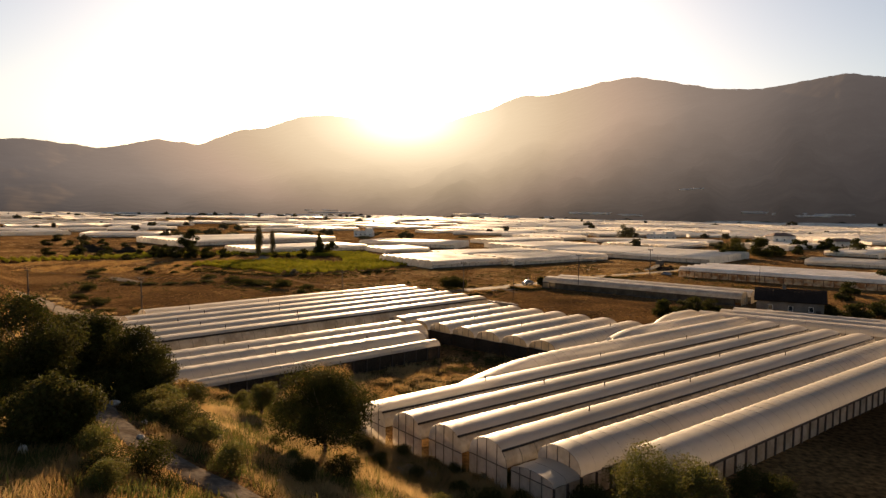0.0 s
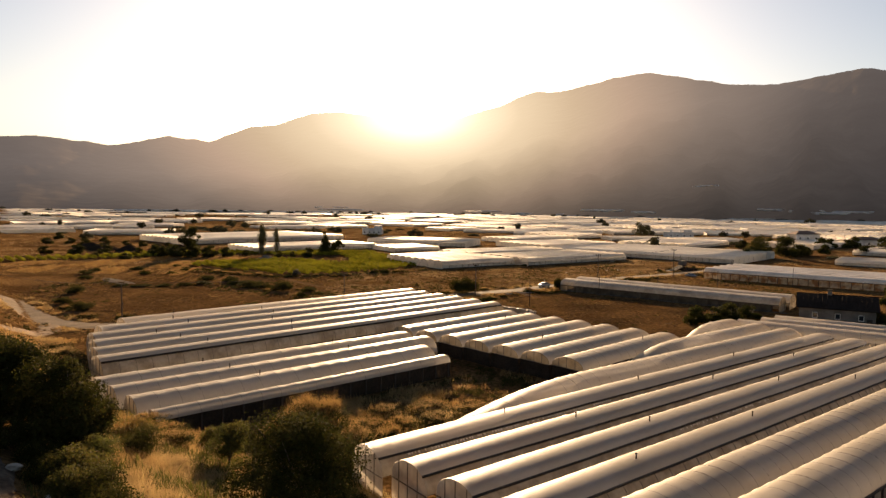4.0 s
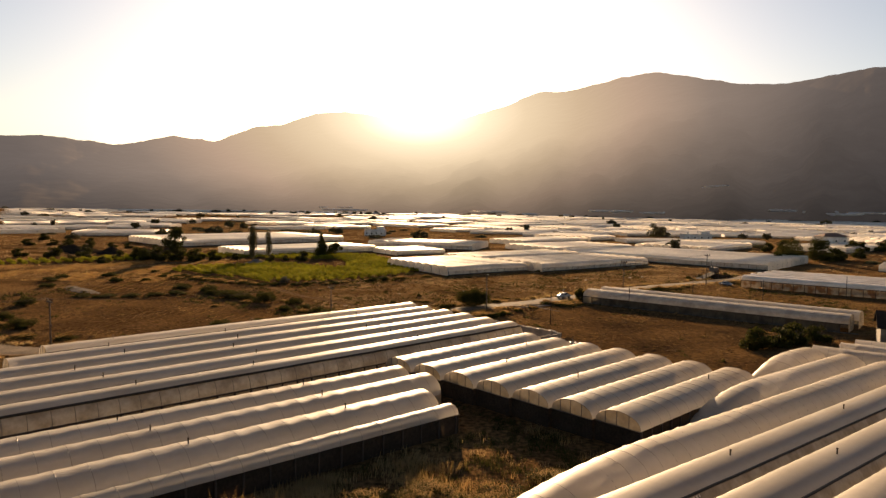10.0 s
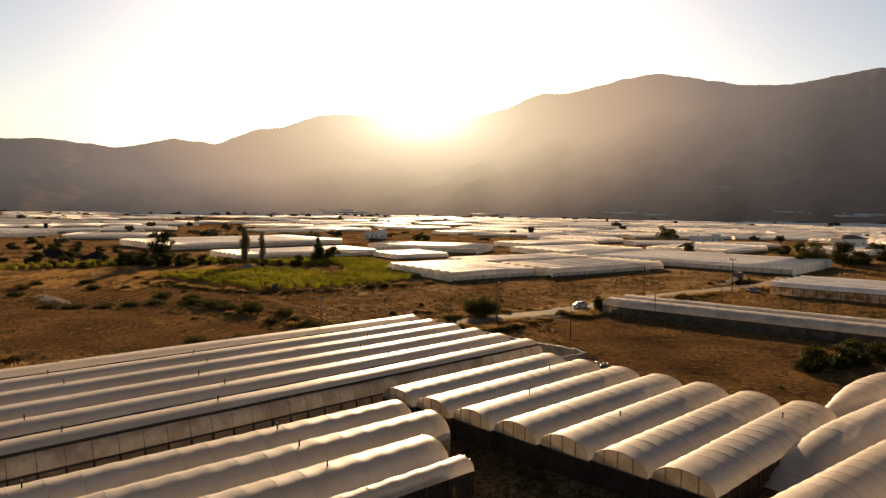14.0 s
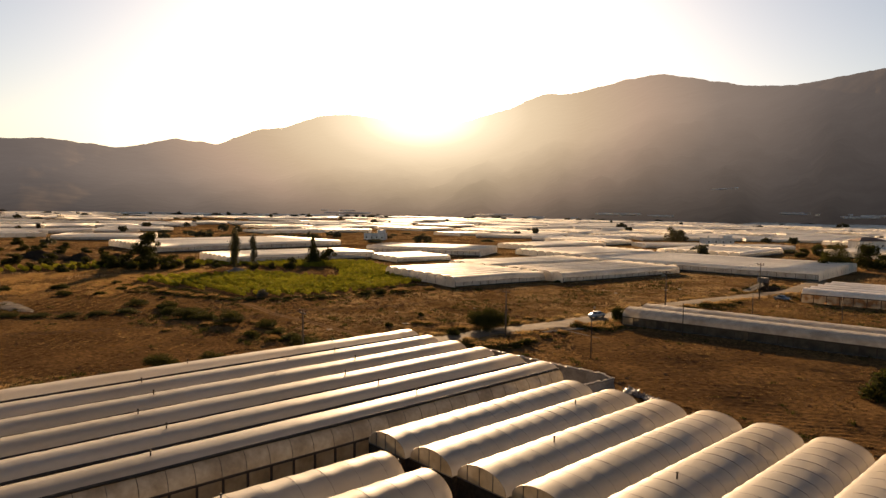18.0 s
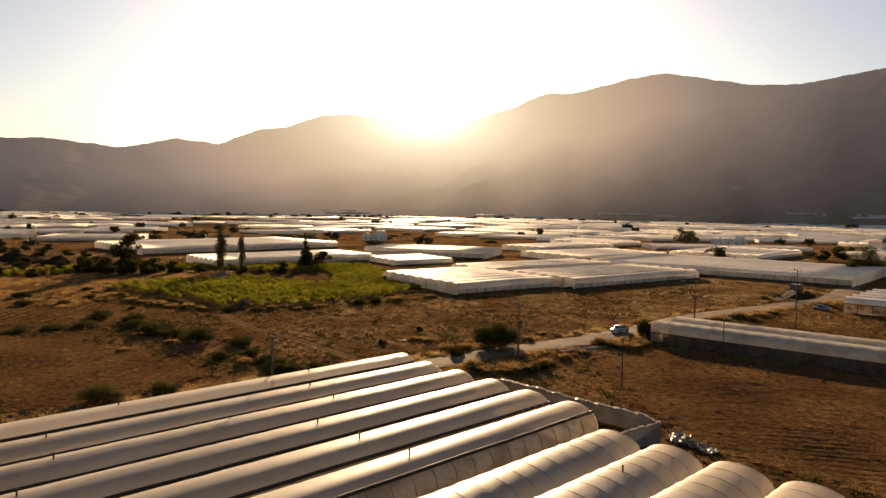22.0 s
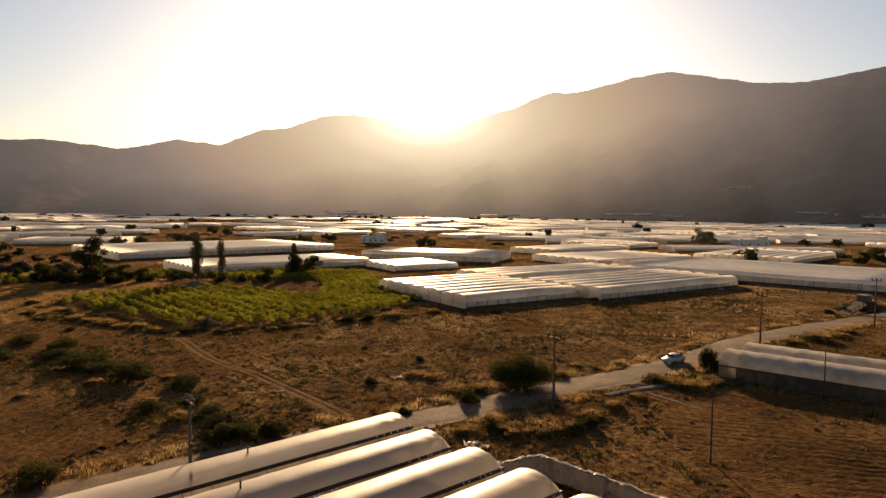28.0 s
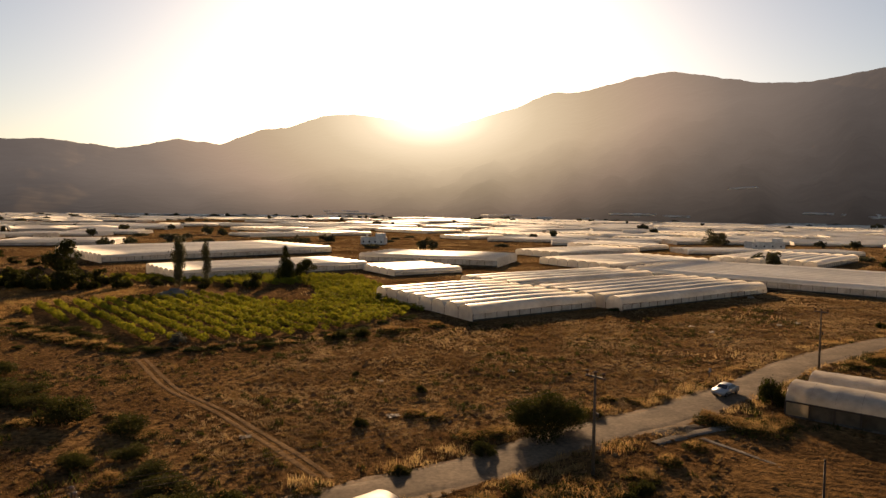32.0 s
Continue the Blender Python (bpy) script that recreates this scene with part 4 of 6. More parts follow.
def tree(name, m, label, height, radius, seed, leaf=LEAF, leaves=3500, size=0.16, trunk_h=0.3, trunk_r=0.16, blobs=16, category="tree", group="", shape="round", limbs=6):
    """A tapered trunk with limbs and an uneven crown of leaf clumps with gaps between."""
    r = np.random.default_rng(seed)
    t = thing(name, m, label, category, group)
    zb = height * trunk_h
    lean = r.uniform(-0.08, 0.08, 2) * height
    V, F = tube([(0, 0, -0.3), (lean[0] * 0.3, lean[1] * 0.3, zb * 0.5), (0, 0, zb), (lean[0] * 0.4, lean[1] * 0.4, height * 0.72)],
                [trunk_r * 1.35, trunk_r, trunk_r * 0.85, trunk_r * 0.25], 7)
    part("trunk", mesh("trunk", V, F, BARK, True), t)
    tb = []
    for k in range(blobs):
        if shape == "poplar":
            z = zb * 0.5 + (height - zb * 0.5) * (k + 0.6) / blobs
            f = math.sin(math.pi * min(1, (k + 1.0) / (blobs + 0.4))) ** 0.6
            a, d = r.uniform(0, 6.28), radius * 0.3 * f
            br = radius * (0.35 + 0.5 * f) * r.uniform(0.7, 1.1)
            tb.append((math.cos(a) * d, math.sin(a) * d, z, br, br, br * 1.5))
        elif shape == "cone":
            z = zb * 0.4 + (height - zb * 0.4) * (k + 0.5) / blobs
            f = 1.05 - (k + 0.5) / blobs
            a, d = r.uniform(0, 6.28), radius * 0.45 * f
            br = radius * (0.25 + 0.55 * f) * r.uniform(0.7, 1.1)
            tb.append((math.cos(a) * d, math.sin(a) * d, z, br, br, br))
        else:
            a, q = r.uniform(0, 6.28), r.random() ** 0.5
            h = r.uniform(0, 1)
            f = math.sqrt(max(0.05, 1 - (2 * h - 0.85) ** 2 * 0.8))
            br = radius * (r.uniform(0.16, 0.30) if k % 3 else r.uniform(0.34, 0.52))
            q = min(1.25, q * 1.25)
            tb.append((math.cos(a) * radius * 0.72 * q * f, math.sin(a) * radius * 0.72 * q * f, zb * 0.85 + (height - zb) * (0.12 + 0.74 * h), br, br, br * 0.8))
    if shape == "round" and trunk_h < 0.1:
        for k in range(9):
            a, br = 0.7 * k, radius * r.uniform(0.3, 0.45)
            tb.append((math.cos(a) * radius * 0.55, math.sin(a) * radius * 0.55, height * r.uniform(0.14, 0.3), br, br, br * 0.8))
    for i, pth in enumerate(limb_paths(r, height, radius * (0.4 if shape != "round" else 0.7), 4 if shape != "round" else limbs, zb * 0.9)):
        part("limb", mesh("limb", *tube(pth, [trunk_r * 0.55, trunk_r * 0.36, trunk_r * 0.1], 5), BARK, True), t)
    V, F = leaf_cloud(tb, leaves, size, seed + 1, shell=0.45, ruffle=0.7, fuzz=0.09)
    part("crown", fast_mesh("crown", V, F, leaf), t)
    return t


def shrub(name, m, label, height, radius, seed, leaf=SHRUB, leaves=2200, size=0.12, category="bush", group="", fuzz=0.07):
    r = np.random.default_rng(seed)
    t = thing(name, m, label, category, group)
    tb = []
    for k in range(19):
        a, q = r.uniform(0, 6.28), r.random() ** 0.5
        br = radius * r.uniform(0.18, 0.46)
        tb.append((math.cos(a) * radius * 0.65 * q, math.sin(a) * radius * 0.65 * q, height * r.uniform(0.22, 0.72) * (1.1 - 0.5 * q), br, br, br * height / radius * 0.55))
    stems = [tube([(0, 0, -0.2), (b[0] * 0.5, b[1] * 0.5, b[2] * 0.6), (b[0], b[1], b[2])], [0.05, 0.035, 0.012], 4) for b in tb[:6]]
    part("woody_base", mesh("woody_base", *join(*stems), BARK, True), t)
    V, F = leaf_cloud(tb, int(leaves * 1.7), size * 0.68, seed + 1, shell=0.3, fuzz=fuzz)
    V[:, 2] = np.maximum(V[:, 2], 0.02)
    part("foliage", fast_mesh("foliage", V, F, leaf), t)
    return t


def place(x, y, turn=0.0, s=1.0, sz=None):
    return Matrix.LocRotScale((x, y, gz(x, y)), Euler((0, 0, turn)), (s, s, sz or s))


def thicket(name, m, label, height, radius, seed, leaves=2600, blades=2600, size=0.085, category="thicket", group="", crown=GRASS):
    """A dark tangle of undergrowth crowned with dry grass that stands up out of its top; dark sides and gold top also
    paint shade and backlight.
    """
    r = np.random.default_rng(seed)
    t = thing(name, m, label, category, group)
    tb = []
    for k in range(22):
        a, q = r.uniform(0, 6.28), r.random() ** 0.5
        br = radius * r.uniform(0.22, 0.42)
        tb.append((math.cos(a) * radius * 0.72 * q, math.sin(a) * radius * 0.72 * q, height * 0.62 * (1 - 0.75 * q * q) * r.uniform(0.75, 1.1), br, br, br * height / radius * 0.5))
    V, F = leaf_cloud(tb, leaves, size, seed + 1, shell=0.2)
    V[:, 2] = np.maximum(V[:, 2], 0.02)
    part("undergrowth", fast_mesh("undergrowth", V, F, LEAF), t)
    pick = r.integers(0, len(tb), blades)
    b = np.array(tb)[pick]
    d = r.normal(size=(blades, 3))
    d[:, 2] = np.abs(d[:, 2]) * 1.3
    d /= np.linalg.norm(d, axis=1)[:, None]
    p = b[:, :3] + d * b[:, 3:] * r.uniform(0.75, 1.0, (blades, 1))
    # grass kept to the tops, building in a backlit rim over shaded sides
    top = (p[:, 2] > height * (0.34 + 0.16 * r.random(blades))) & (d[:, 2] > 0.55 + 0.2 * r.random(blades))
    p, d, blades = p[top], d[top], int(top.sum())
    up = d * 0.25 + np.array([0, 0, 0.7]) + 0.42 * r.normal(size=(blades, 3))
    ln = (0.08 * height + 0.24) * r.uniform(0.5, 1.3, (blades, 1))
    a = r.uniform(0, 6.28, blades)
    w = np.stack([np.cos(a), np.sin(a), a * 0], -1) * 0.013
    V = np.stack([p - w, p + w, p + up * ln], axis=1).reshape(-1, 3)
    V[:, 2] = np.maximum(V[:, 2], 0.0)
    part("dry_crown", fast_mesh("dry_crown", V, np.arange(blades * 3).reshape(-1, 3), crown), t, "golden dry grass heads")
    return t


# foreground trees and scrub on the hillside
tree("hillside_tree", place(-7.3, 57.4, 0.4), "small dark-leaved tree with a leaning trunk on the dry slope", 7.4, 4.1, 101, LEAF, 30000, 0.095, 0.2, 0.2, 30, group="trees on the slope")
tree("hillside_tree", place(-16.0, 67.9, 0.4), "small green shrubby tree on the dry slope", 4.5, 2.3, 102, SHRUB, 10000, 0.07, 0.2, 0.09, 18, group="trees on the slope")
for i, (x, y, h, rad, n) in enumerate(((-24.2, 58.9, 6.9, 3.3, 26000), (-28.8, 60.4, 6.6, 3.0, 20000), (-28.4, 50.6, 7.6, 3.5, 26000), (-18.9, 38.8, 4.0, 2.4, 22000), (-33.5, 64.5, 5.6, 3.2, 14000), (-38, 69, 5.0, 3.4, 9000), (-44, 78, 5.0, 3.6, 9000))):
    tree("hillside_tree", place(x, y, i * 1.3), "dense dark broadleaf tree on the dry slope", h, rad, 110 + i, LEAF, n, 0.11, 0.05, 0.2, 34, group="trees on the slope")
bushes = [shrub("scrub_bush", place(-19.5, 52.8, 0), "green and straw-coloured scrub bush", 3.5, 2.6, 130, SHRUB, 2900, 0.115, group="scrub on the slope"),
          shrub("scrub_bush", place(-24.5, 68, 0), "dry golden scrub bush on the slope", 2.0, 2.2, 131, DRYSHRUB, 3200, 0.09, group="scrub on the slope"),
          shrub("scrub_bush", place(-15.1, 48.0, 0), "dark green scrub bush", 2.9, 2.2, 132, LEAF, 2900, 0.115, group="scrub on the slope")]
PATH_BUSHES = ((-13.4, 38.2, 0.95, 2), (-15.8, 37.4, 0.65, 0), (-9.8, 42.6, 0.75, 0), (-17.2, 50.6, 0.95, 2), (-13.2, 46.2, 0.8, 0), (-22.6, 54.2, 0.8, 2), (-6.4, 46.6, 0.65, 2), (-4.6, 51.6, 0.7, 2), (-3.5, 62.5, 0.65, 2), (-5.2, 67.0, 0.6, 2), (-11.6, 64.5, 0.95, 2), (-12.7, 33.4, 0.6, 0), (-21.2, 63.0, 0.9, 2), (-20.6, 56.5, 0.8, 0), (-8.2, 51.0, 0.45, 0), (3.0, 53.5, 0.55, 0), (7.2, 55.2, 0.7, 2))
SLOPE_BUSHES = ((-20.0, 74.0, 0.8, 0), (-17.0, 76.5, 0.8, 2), (-24.5, 43.5, 0.9, 2), (-12.5, 45.0, 0.55, 1), (-10.9, 55.5, 0.5, 0), (-24.8, 47.4, 0.8, 2), (-22.2, 44.0, 0.7, 2), (-20.6, 51.4, 0.75, 2), (-25.6, 55.0, 0.8, 2), (-7.0, 67.6, 0.5, 2), (-3.4, 64.4, 0.5, 2), (0.6, 61.2, 0.45, 2), (4.4, 58.2, 0.5, 2), (9.6, 56.4, 0.5, 2))
for i, (x, y, s, k) in enumerate(PATH_BUSHES + SLOPE_BUSHES):
    copy_thing(bushes[k], place(x, y, i * 2.1, s))
thicket("grassy_thicket", place(-11.4, 79.2, 0), "big dark thicket crowned with golden dry grass", 7.4, 5.4, 139, 24000, 15000, 0.085, group="grass-crowned thickets")
clump = thicket("grassy_thicket", place(-3.4, 85.0, 0), "rounded clump of brush crowned with golden dry grass", 2.5, 2.6, 143, 3400, 3400, 0.09, group="grass-crowned thickets")
for i, (x, y, s, z) in enumerate(((-15.0, 79.4, 1.3, 1.5), (-7.6, 79.2, 1.3, 1.4), (-12.4, 83.4, 1.5, 1.4), (-4.6, 81.4, 1.1, 1.0), (0.4, 88.6, 1.3, 0.65), (-7.2, 85.2, 1.2, 0.75), (4.4, 93.0, 1.5, 0.7), (9.4, 97.6, 1.1, 0.5), (-1.4, 93.4, 1.3, 0.55), (-6.4, 91.4, 1.2, 0.5), (-28.4, 78.6, 0.9, 0.6), (-24.6, 74.6, 1.0, 0.6), (-21.4, 68.6, 0.9, 0.6),
                                  (-61, 114, 1.6, 0.9), (-56, 109, 1.4, 0.8), (-66, 120, 1.3, 0.7), (-52, 104, 1.2, 0.8), (-62, 107, 1.2, 0.7), (-46.5, 98, 1.1, 0.7))):
    copy_thing(clump, place(x, y, i * 1.3, s, z))
shrub("roadside_thicket", place(20.6, 55.6, 0), "large dark green bush in front of the greenhouse", 7.3, 5.8, 140, SHRUB, 20000, 0.13)
shrub("roadside_thicket", place(30.4, 58.4, 0), "dark green bush beside the greenhouse side wall", 3.9, 3.2, 141, LEAF, 5200, 0.12)
shrub("roadside_thicket", place(15.2, 55.8, 0), "ragged dark bush in front of the greenhouse end", 2.6, 2.2, 142, LEAF, 4200, 0.11)

FRONT_SCRUB = ((-1.2, 66.6, 0.5, 0), (1.6, 65.0, 0.45, 1), (4.2, 62.6, 0.5, 2), (6.6, 61.0, 0.5, 1), (8.9, 60.4, 0.6, 2), (11.0, 58.9, 0.55, 0), (13.0, 57.8, 0.7, 2), (-6.2, 69.0, 0.5, 0), (-13.9, 35.2, 0.7, 2), (-11.3, 37.0, 0.6, 2),
               (-16.9, 39.2, 0.7, 0), (-18.3, 50.4, 0.8, 0), (-4.8, 55.6, 0.6, 2), (-11.6, 62.8, 0.6, 0))
for i, (x, y, s, k) in enumerate(FRONT_SCRUB):
    copy_thing(bushes[k], place(x, y, i * 1.7, s, s * 0.9))

# bushes along the lane and in the fields
shrub("roadside_bush", place(0.8, 200.9, 0.3), "large round dark green bush on the lane verge", 5.6, 4.8, 150, LEAF, 16000, 0.13, group="bushes by the lane")
field_bush = shrub("field_bush", place(-5.6, 194.0, 0.3), "low dark green bush on the lane verge", 1.7, 1.6, 151, LEAF, 1700, 0.13, group="bushes by the lane")
dark_bush = shrub("field_bush", place(-51.0, 198.8, 0.3), "spreading dark bush on the field edge", 3.4, 3.4, 152, LEAF, 2600, 0.185, group="bushes in the fields")
for i, (x, y, s) in enumerate(((-12.8, 188.6, 0.6), (7.6, 186.4, 0.9), (6.0, 184.0, 0.8), (-13.8, 214.4, 0.6), (-19.0, 200.7, 0.7), (6, 225, 0.4), (-24, 222, 0.45), (29.6, 213.4, 1.5), (-25.4, 180.2, 1.3), (-30.4, 178.6, 1.2), (-20.5, 176.5, 0.7))):
    copy_thing(field_bush, place(x, y, i * 1.7, s, s * (1.6 if i == 7 else 1.0)))
for i, (x, y, s, z) in enumerate(((-42.6, 196.4, 0.75, 0.6), (-62.9, 206.0, 1.2, 0.75), (-58.0, 203.0, 0.8, 0.6), (-72.8, 216.2, 0.9, 0.7), (-69.0, 210.0, 0.8, 0.6), (-42.4, 187.0, 0.5, 0.5), (-34.6, 185.8, 0.65, 0.45), (-31.6, 182.6, 0.75, 0.5), (-28.4, 180.0, 0.7, 0.5),
                                  (-38.6, 189.6, 0.6, 0.45), (-82, 220, 0.9, 0.6), (-86, 160, 0.9, 0.7), (-96, 168, 0.7, 0.6), (-104, 186, 0.9, 0.8), (-41.2, 166.7, 0.6, 0.7), (-47.6, 163.3, 0.85, 0.75), (-88, 203.4, 0.9, 0.35), (-83, 206, 0.8, 0.35), (-79, 209.8, 0.9, 0.4), (-94, 202, 0.9, 0.35), (-100, 201.4, 0.8, 0.35), (-129.6, 232, 0.9, 0.5))):
    copy_thing(dark_bush, place(x, y, i * 1.9, s, z))
gold = thicket("grass_clump", place(-37.0, 183.4, 0), "mound of tall golden grass, its base built dark as shade", 1.3, 1.9, 155, 1700, 4200, 0.08, "grass clump", "golden grass clumps", WEED_GOLD)
GOLD_LANE = ((-20.1, 183.6, 1.0), (-13.1, 188.6, 0.7), (-4.6, 199.2, 1.0), (-7.3, 197.6, 0.9), (12.8, 213.4, 0.8), (16.4, 215.0, 0.8), (6.6, 207.4, 1.0), (9.6, 213.4, 0.7), (-0.5, 183.4, 1.5), (3.4, 184.4, 1.7), (11.6, 193.0, 1.0), (19.6, 206.4, 1.2), (23.9, 203.0, 1.7),
             (21.6, 205.0, 1.3), (26.6, 205.6, 1.2), (-2.6, 185.6, 1.3), (-5.4, 182.8, 1.2), (2.6, 187.0, 1.2), (8.4, 189.4, 0.9), (15.4, 197.4, 0.7), (32.6, 230.6, 0.6), (24.0, 221.6, 0.7), (50.5, 234.9, 1.3), (56.8, 238.4, 1.5), (62.0, 243.0, 1.4), (66.5, 247.0, 1.2))
GOLD_FIELD = ((-13.7, 204.8, 0.9), (-11.2, 203.8, 0.8), (-43.6, 189.6, 0.9), (-40.6, 195.0, 0.9), (-66.0, 232.4, 1.3), (-70.0, 234.4, 1.5), (-74.6, 236.4, 1.4), (-79.0, 238.6, 1.5), (-83.6, 240.6, 1.2), (-50.8, 236.0, 1.0), (-45.0, 237.0, 1.1), (-40.0, 242.0, 0.9), (-33.4, 247.6, 1.0),
              (-24.0, 254.4, 1.2), (-20.0, 257.0, 1.0), (-46.8, 200.6, 0.8), (-55.0, 196.6, 0.9), (-88.0, 243.0, 1.3), (-95.0, 243.6, 1.4), (-32.0, 190.0, 0.6), (-60.0, 190.0, 0.7), (-71.0, 150.6, 1.1), (-64.0, 148.0, 1.0), (-79.0, 151.0, 1.2), (-90.0, 160.0, 1.2), (-15.8, 260.6, 1.1))
for i, (x, y, s) in enumerate(GOLD_LANE + GOLD_FIELD):
    copy_thing(gold, place(x, y, i * 1.7, s * (0.75 + 0.13 * (i % 5)), s * (0.55 + 0.12 * (i % 4))))

# trees round the vineyard
# poplars take the lighter far leaf, so haze is painted into their colour
tree("poplar", place(-95.5, 314.5), "slender dark poplar at the vineyard", 14.5, 2.1, 160, FARLEAF, 6500, 0.2, 0.15, 0.16, 16, group="poplars", shape="poplar")
tree("poplar", place(-92.0, 325), "slender sparse poplar at the vineyard", 12.6, 1.6, 161, FARLEAF, 3000, 0.2, 0.2, 0.13, 14, group="poplars", shape="poplar")
tree("conifer", place(-71.5, 338), "broad dark conifer at the vineyard edge", 11.0, 3.2, 162, LEAF, 8000, 0.22, 0.12, 0.2, 14, shape="cone")
tree("field_tree", place(-66, 343), "rounded dark tree beside the conifer", 7.0, 3.4, 163, LEAF, 3600, 0.2, 0.2, 0.2)
tree("field_tree", place(-128, 312), "tall open-crowned dark tree above a hedge", 15.0, 5.4, 164, LEAF, 6500, 0.28, 0.2, 0.3, 18)
t0 = tree("field_tree", place(-118, 306), "low dark tree beside the vineyard", 5.0, 3.0, 165, LEAF, 1800, 0.31, 0.06, 0.16, 24, group="hedge trees")
for i, (x, y, s) in enumerate(((-111, 311, 0.95), (-125, 305, 1.1), (-132, 305, 1.2), (-139, 306, 1.0), (-75, 318, 0.9), (-104, 318, 0.6), (-146, 312, 1.1), (-152, 309, 0.8), (-121, 318, 1.0), (-88, 314, 0.6), (-82, 318, 0.5))):
    copy_thing(t0, place(x, y, i * 2.3, s))
tree("field_tree", place(149, 357), "broad dark round tree by the lane", 11.5, 6.8, 166, LEAF, 6500, 0.3, 0.06, 0.3, 20, group="trees by the villa")
tree("field_tree", place(164, 361), "broad dark round tree by the lane", 11.5, 6.6, 167, LEAF, 6500, 0.3, 0.06, 0.3, 20, group="trees by the villa")
tree("field_tree", place(149.5, 600), "lone broad dark tree among the greenhouses", 12.0, 8.0, 168, FARLEAF, 3800, 0.4, 0.15, 0.4, 18)
for i, (x, y, s) in enumerate(((51.5, 157.4, 1.0), (56.5, 160, 0.9), (61, 163, 0.95), (66, 165, 0.8), (90, 158.5, 0.8), (94, 157, 0.85), (98, 158.5, 0.9), (103, 160.5, 0.9), (108, 166, 0.9), (112, 190, 0.9), (126, 178, 1.1), (140, 364, 0.6))):
    copy_thing(t0, place(x, y, i * 1.7, s, s * 0.8))

low = shrub("edge_bush", place(-59.6, 232.4), "low dark bush on the vineyard edge", 1.3, 2.1, 153, LEAF, 2000, 0.12, group="bushes of the vineyard edge")
for i, (x, y, s, z) in enumerate(((-112, 262, 1.0, 0.9), (-104.6, 256, 0.7, 0.7), (-96.1, 245.2, 1.3, 1.0), (-93.5, 249.2, 0.9, 0.7), (-101.5, 247, 1.1, 0.9), (-63.6, 232.0, 1.0, 0.6), (-53.6, 234.2, 1.2, 0.6), (-42.6, 239.2, 1.0, 0.7), (-32.3, 247.4, 1.0, 1.3),
                                  (-28.6, 249.8, 1.0, 1.4), (-110, 234, 1.3, 1.3), (-102, 237, 1.0, 0.9), (-82, 232, 0.6, 0.6), (-119, 246, 1.5, 1.5), (-131, 240, 1.4, 1.3), (-121, 218, 1.4, 1.2), (-96, 201, 0.8, 0.7), (-60.6, 243.3, 1.1, 1.2),
                                  (24, 287, 0.9, 0.8), (72, 338, 1.5, 1.2), (80, 346, 1.3, 1.1), (-74, 241.6, 0.9, 0.5))):
    copy_thing(low, place(x, y, i * 1.3, s, z))
shrub("olive_bush", place(-58.2, 238.6), "small grey-leaved olive bush at the vineyard edge", 2.9, 1.7, 154, OLIVE, 2600, 0.10)
EDGE_LINE = ((-112, 262), (-99, 253.5), (-79, 244.5), (-65, 234.5), (-51, 236.5), (-38.5, 246), (-28, 259), (-20, 276))
er = np.random.default_rng(77)
for (xa, ya), (xb, yb) in zip(EDGE_LINE, EDGE_LINE[1:]):
    n = int(math.hypot(xb - xa, yb - ya) / 2.6)
    for k in range(n):
        if er.random() < 0.8:
            copy_thing(low, place(xa + (xb - xa) * k / n + er.normal() * 0.6, ya + (yb - ya) * k / n + er.normal() * 0.6, er.uniform(0, 6), er.uniform(0.6, 1.1), er.uniform(0.35, 0.75)))
WEST_TREES = ((-199, 313, 1.3), (-186, 315, 1.5), (-167, 311, 1.0), (-166, 297, 0.9), (-147, 289, 1.0), (-140, 315, 1.5), (-149, 320, 1.3), (-134, 318, 1.3), (-176, 322, 1.4), (-246, 384, 1.3), (-235, 387, 1.2), (-240, 411, 1.0), (-272, 433, 1.5), (-228, 411, 1.1), (-184, 374, 1.0), (-205, 372, 1.2), (-196, 380, 1.0), (-215, 368, 1.4), (-170, 376, 0.8), (170, 434, 1.2))
EAST_TREES = ((186, 446, 1.4), (183, 378, 1.0), (199, 391, 1.2), (215, 380, 1.3), (235, 395, 1.6), (250, 380, 1.5), (205, 405, 0.9), (196, 468, 1.3), (204, 472, 1.2), (255, 462, 1.6), (270, 455, 1.7), (146, 229, 1.2), (122, 204, 0.9), (172, 366, 1.5), (178, 372, 1.3), (140, 352, 1.2), (222, 440, 1.6), (231, 446, 1.4), (244, 452, 1.3))
for i, (x, y, s) in enumerate(WEST_TREES + EAST_TREES):
    copy_thing(t0, place(x, y, i * 2.7, s * (0.8 if x < 0 else 0.95), s * (0.6 if x < 0 else 0.9)))
# trees and hedges scattered over the far valley floor
ft = [tree("distant_tree", place(-250, 678), "dark rounded tree on the valley floor", 9, 6, 170, FARLEAF, 400, 1.0, 0.15, 0.3, 12, group="trees of the valley", limbs=2),
      tree("distant_tree", place(45, 668), "dark rounded tree on the valley floor", 8, 4.5, 171, FARLEAF, 340, 0.95, 0.15, 0.3, 10, group="trees of the valley", limbs=2),
      shrub("distant_hedge", place(27, 662), "low dark hedge on the valley floor", 4, 8, 172, FARLEAF, 220, 1.4, group="hedges of the valley")]
tr = np.random.default_rng(5)
for x, y in HEDGES[::2]:
    k = int(tr.choice((0, 1, 2, 2)))
    copy_thing(ft[k], place(x, y, tr.uniform(0, 6), tr.uniform(0.45, 1.0) * (1 if y < 900 else 1.25)))
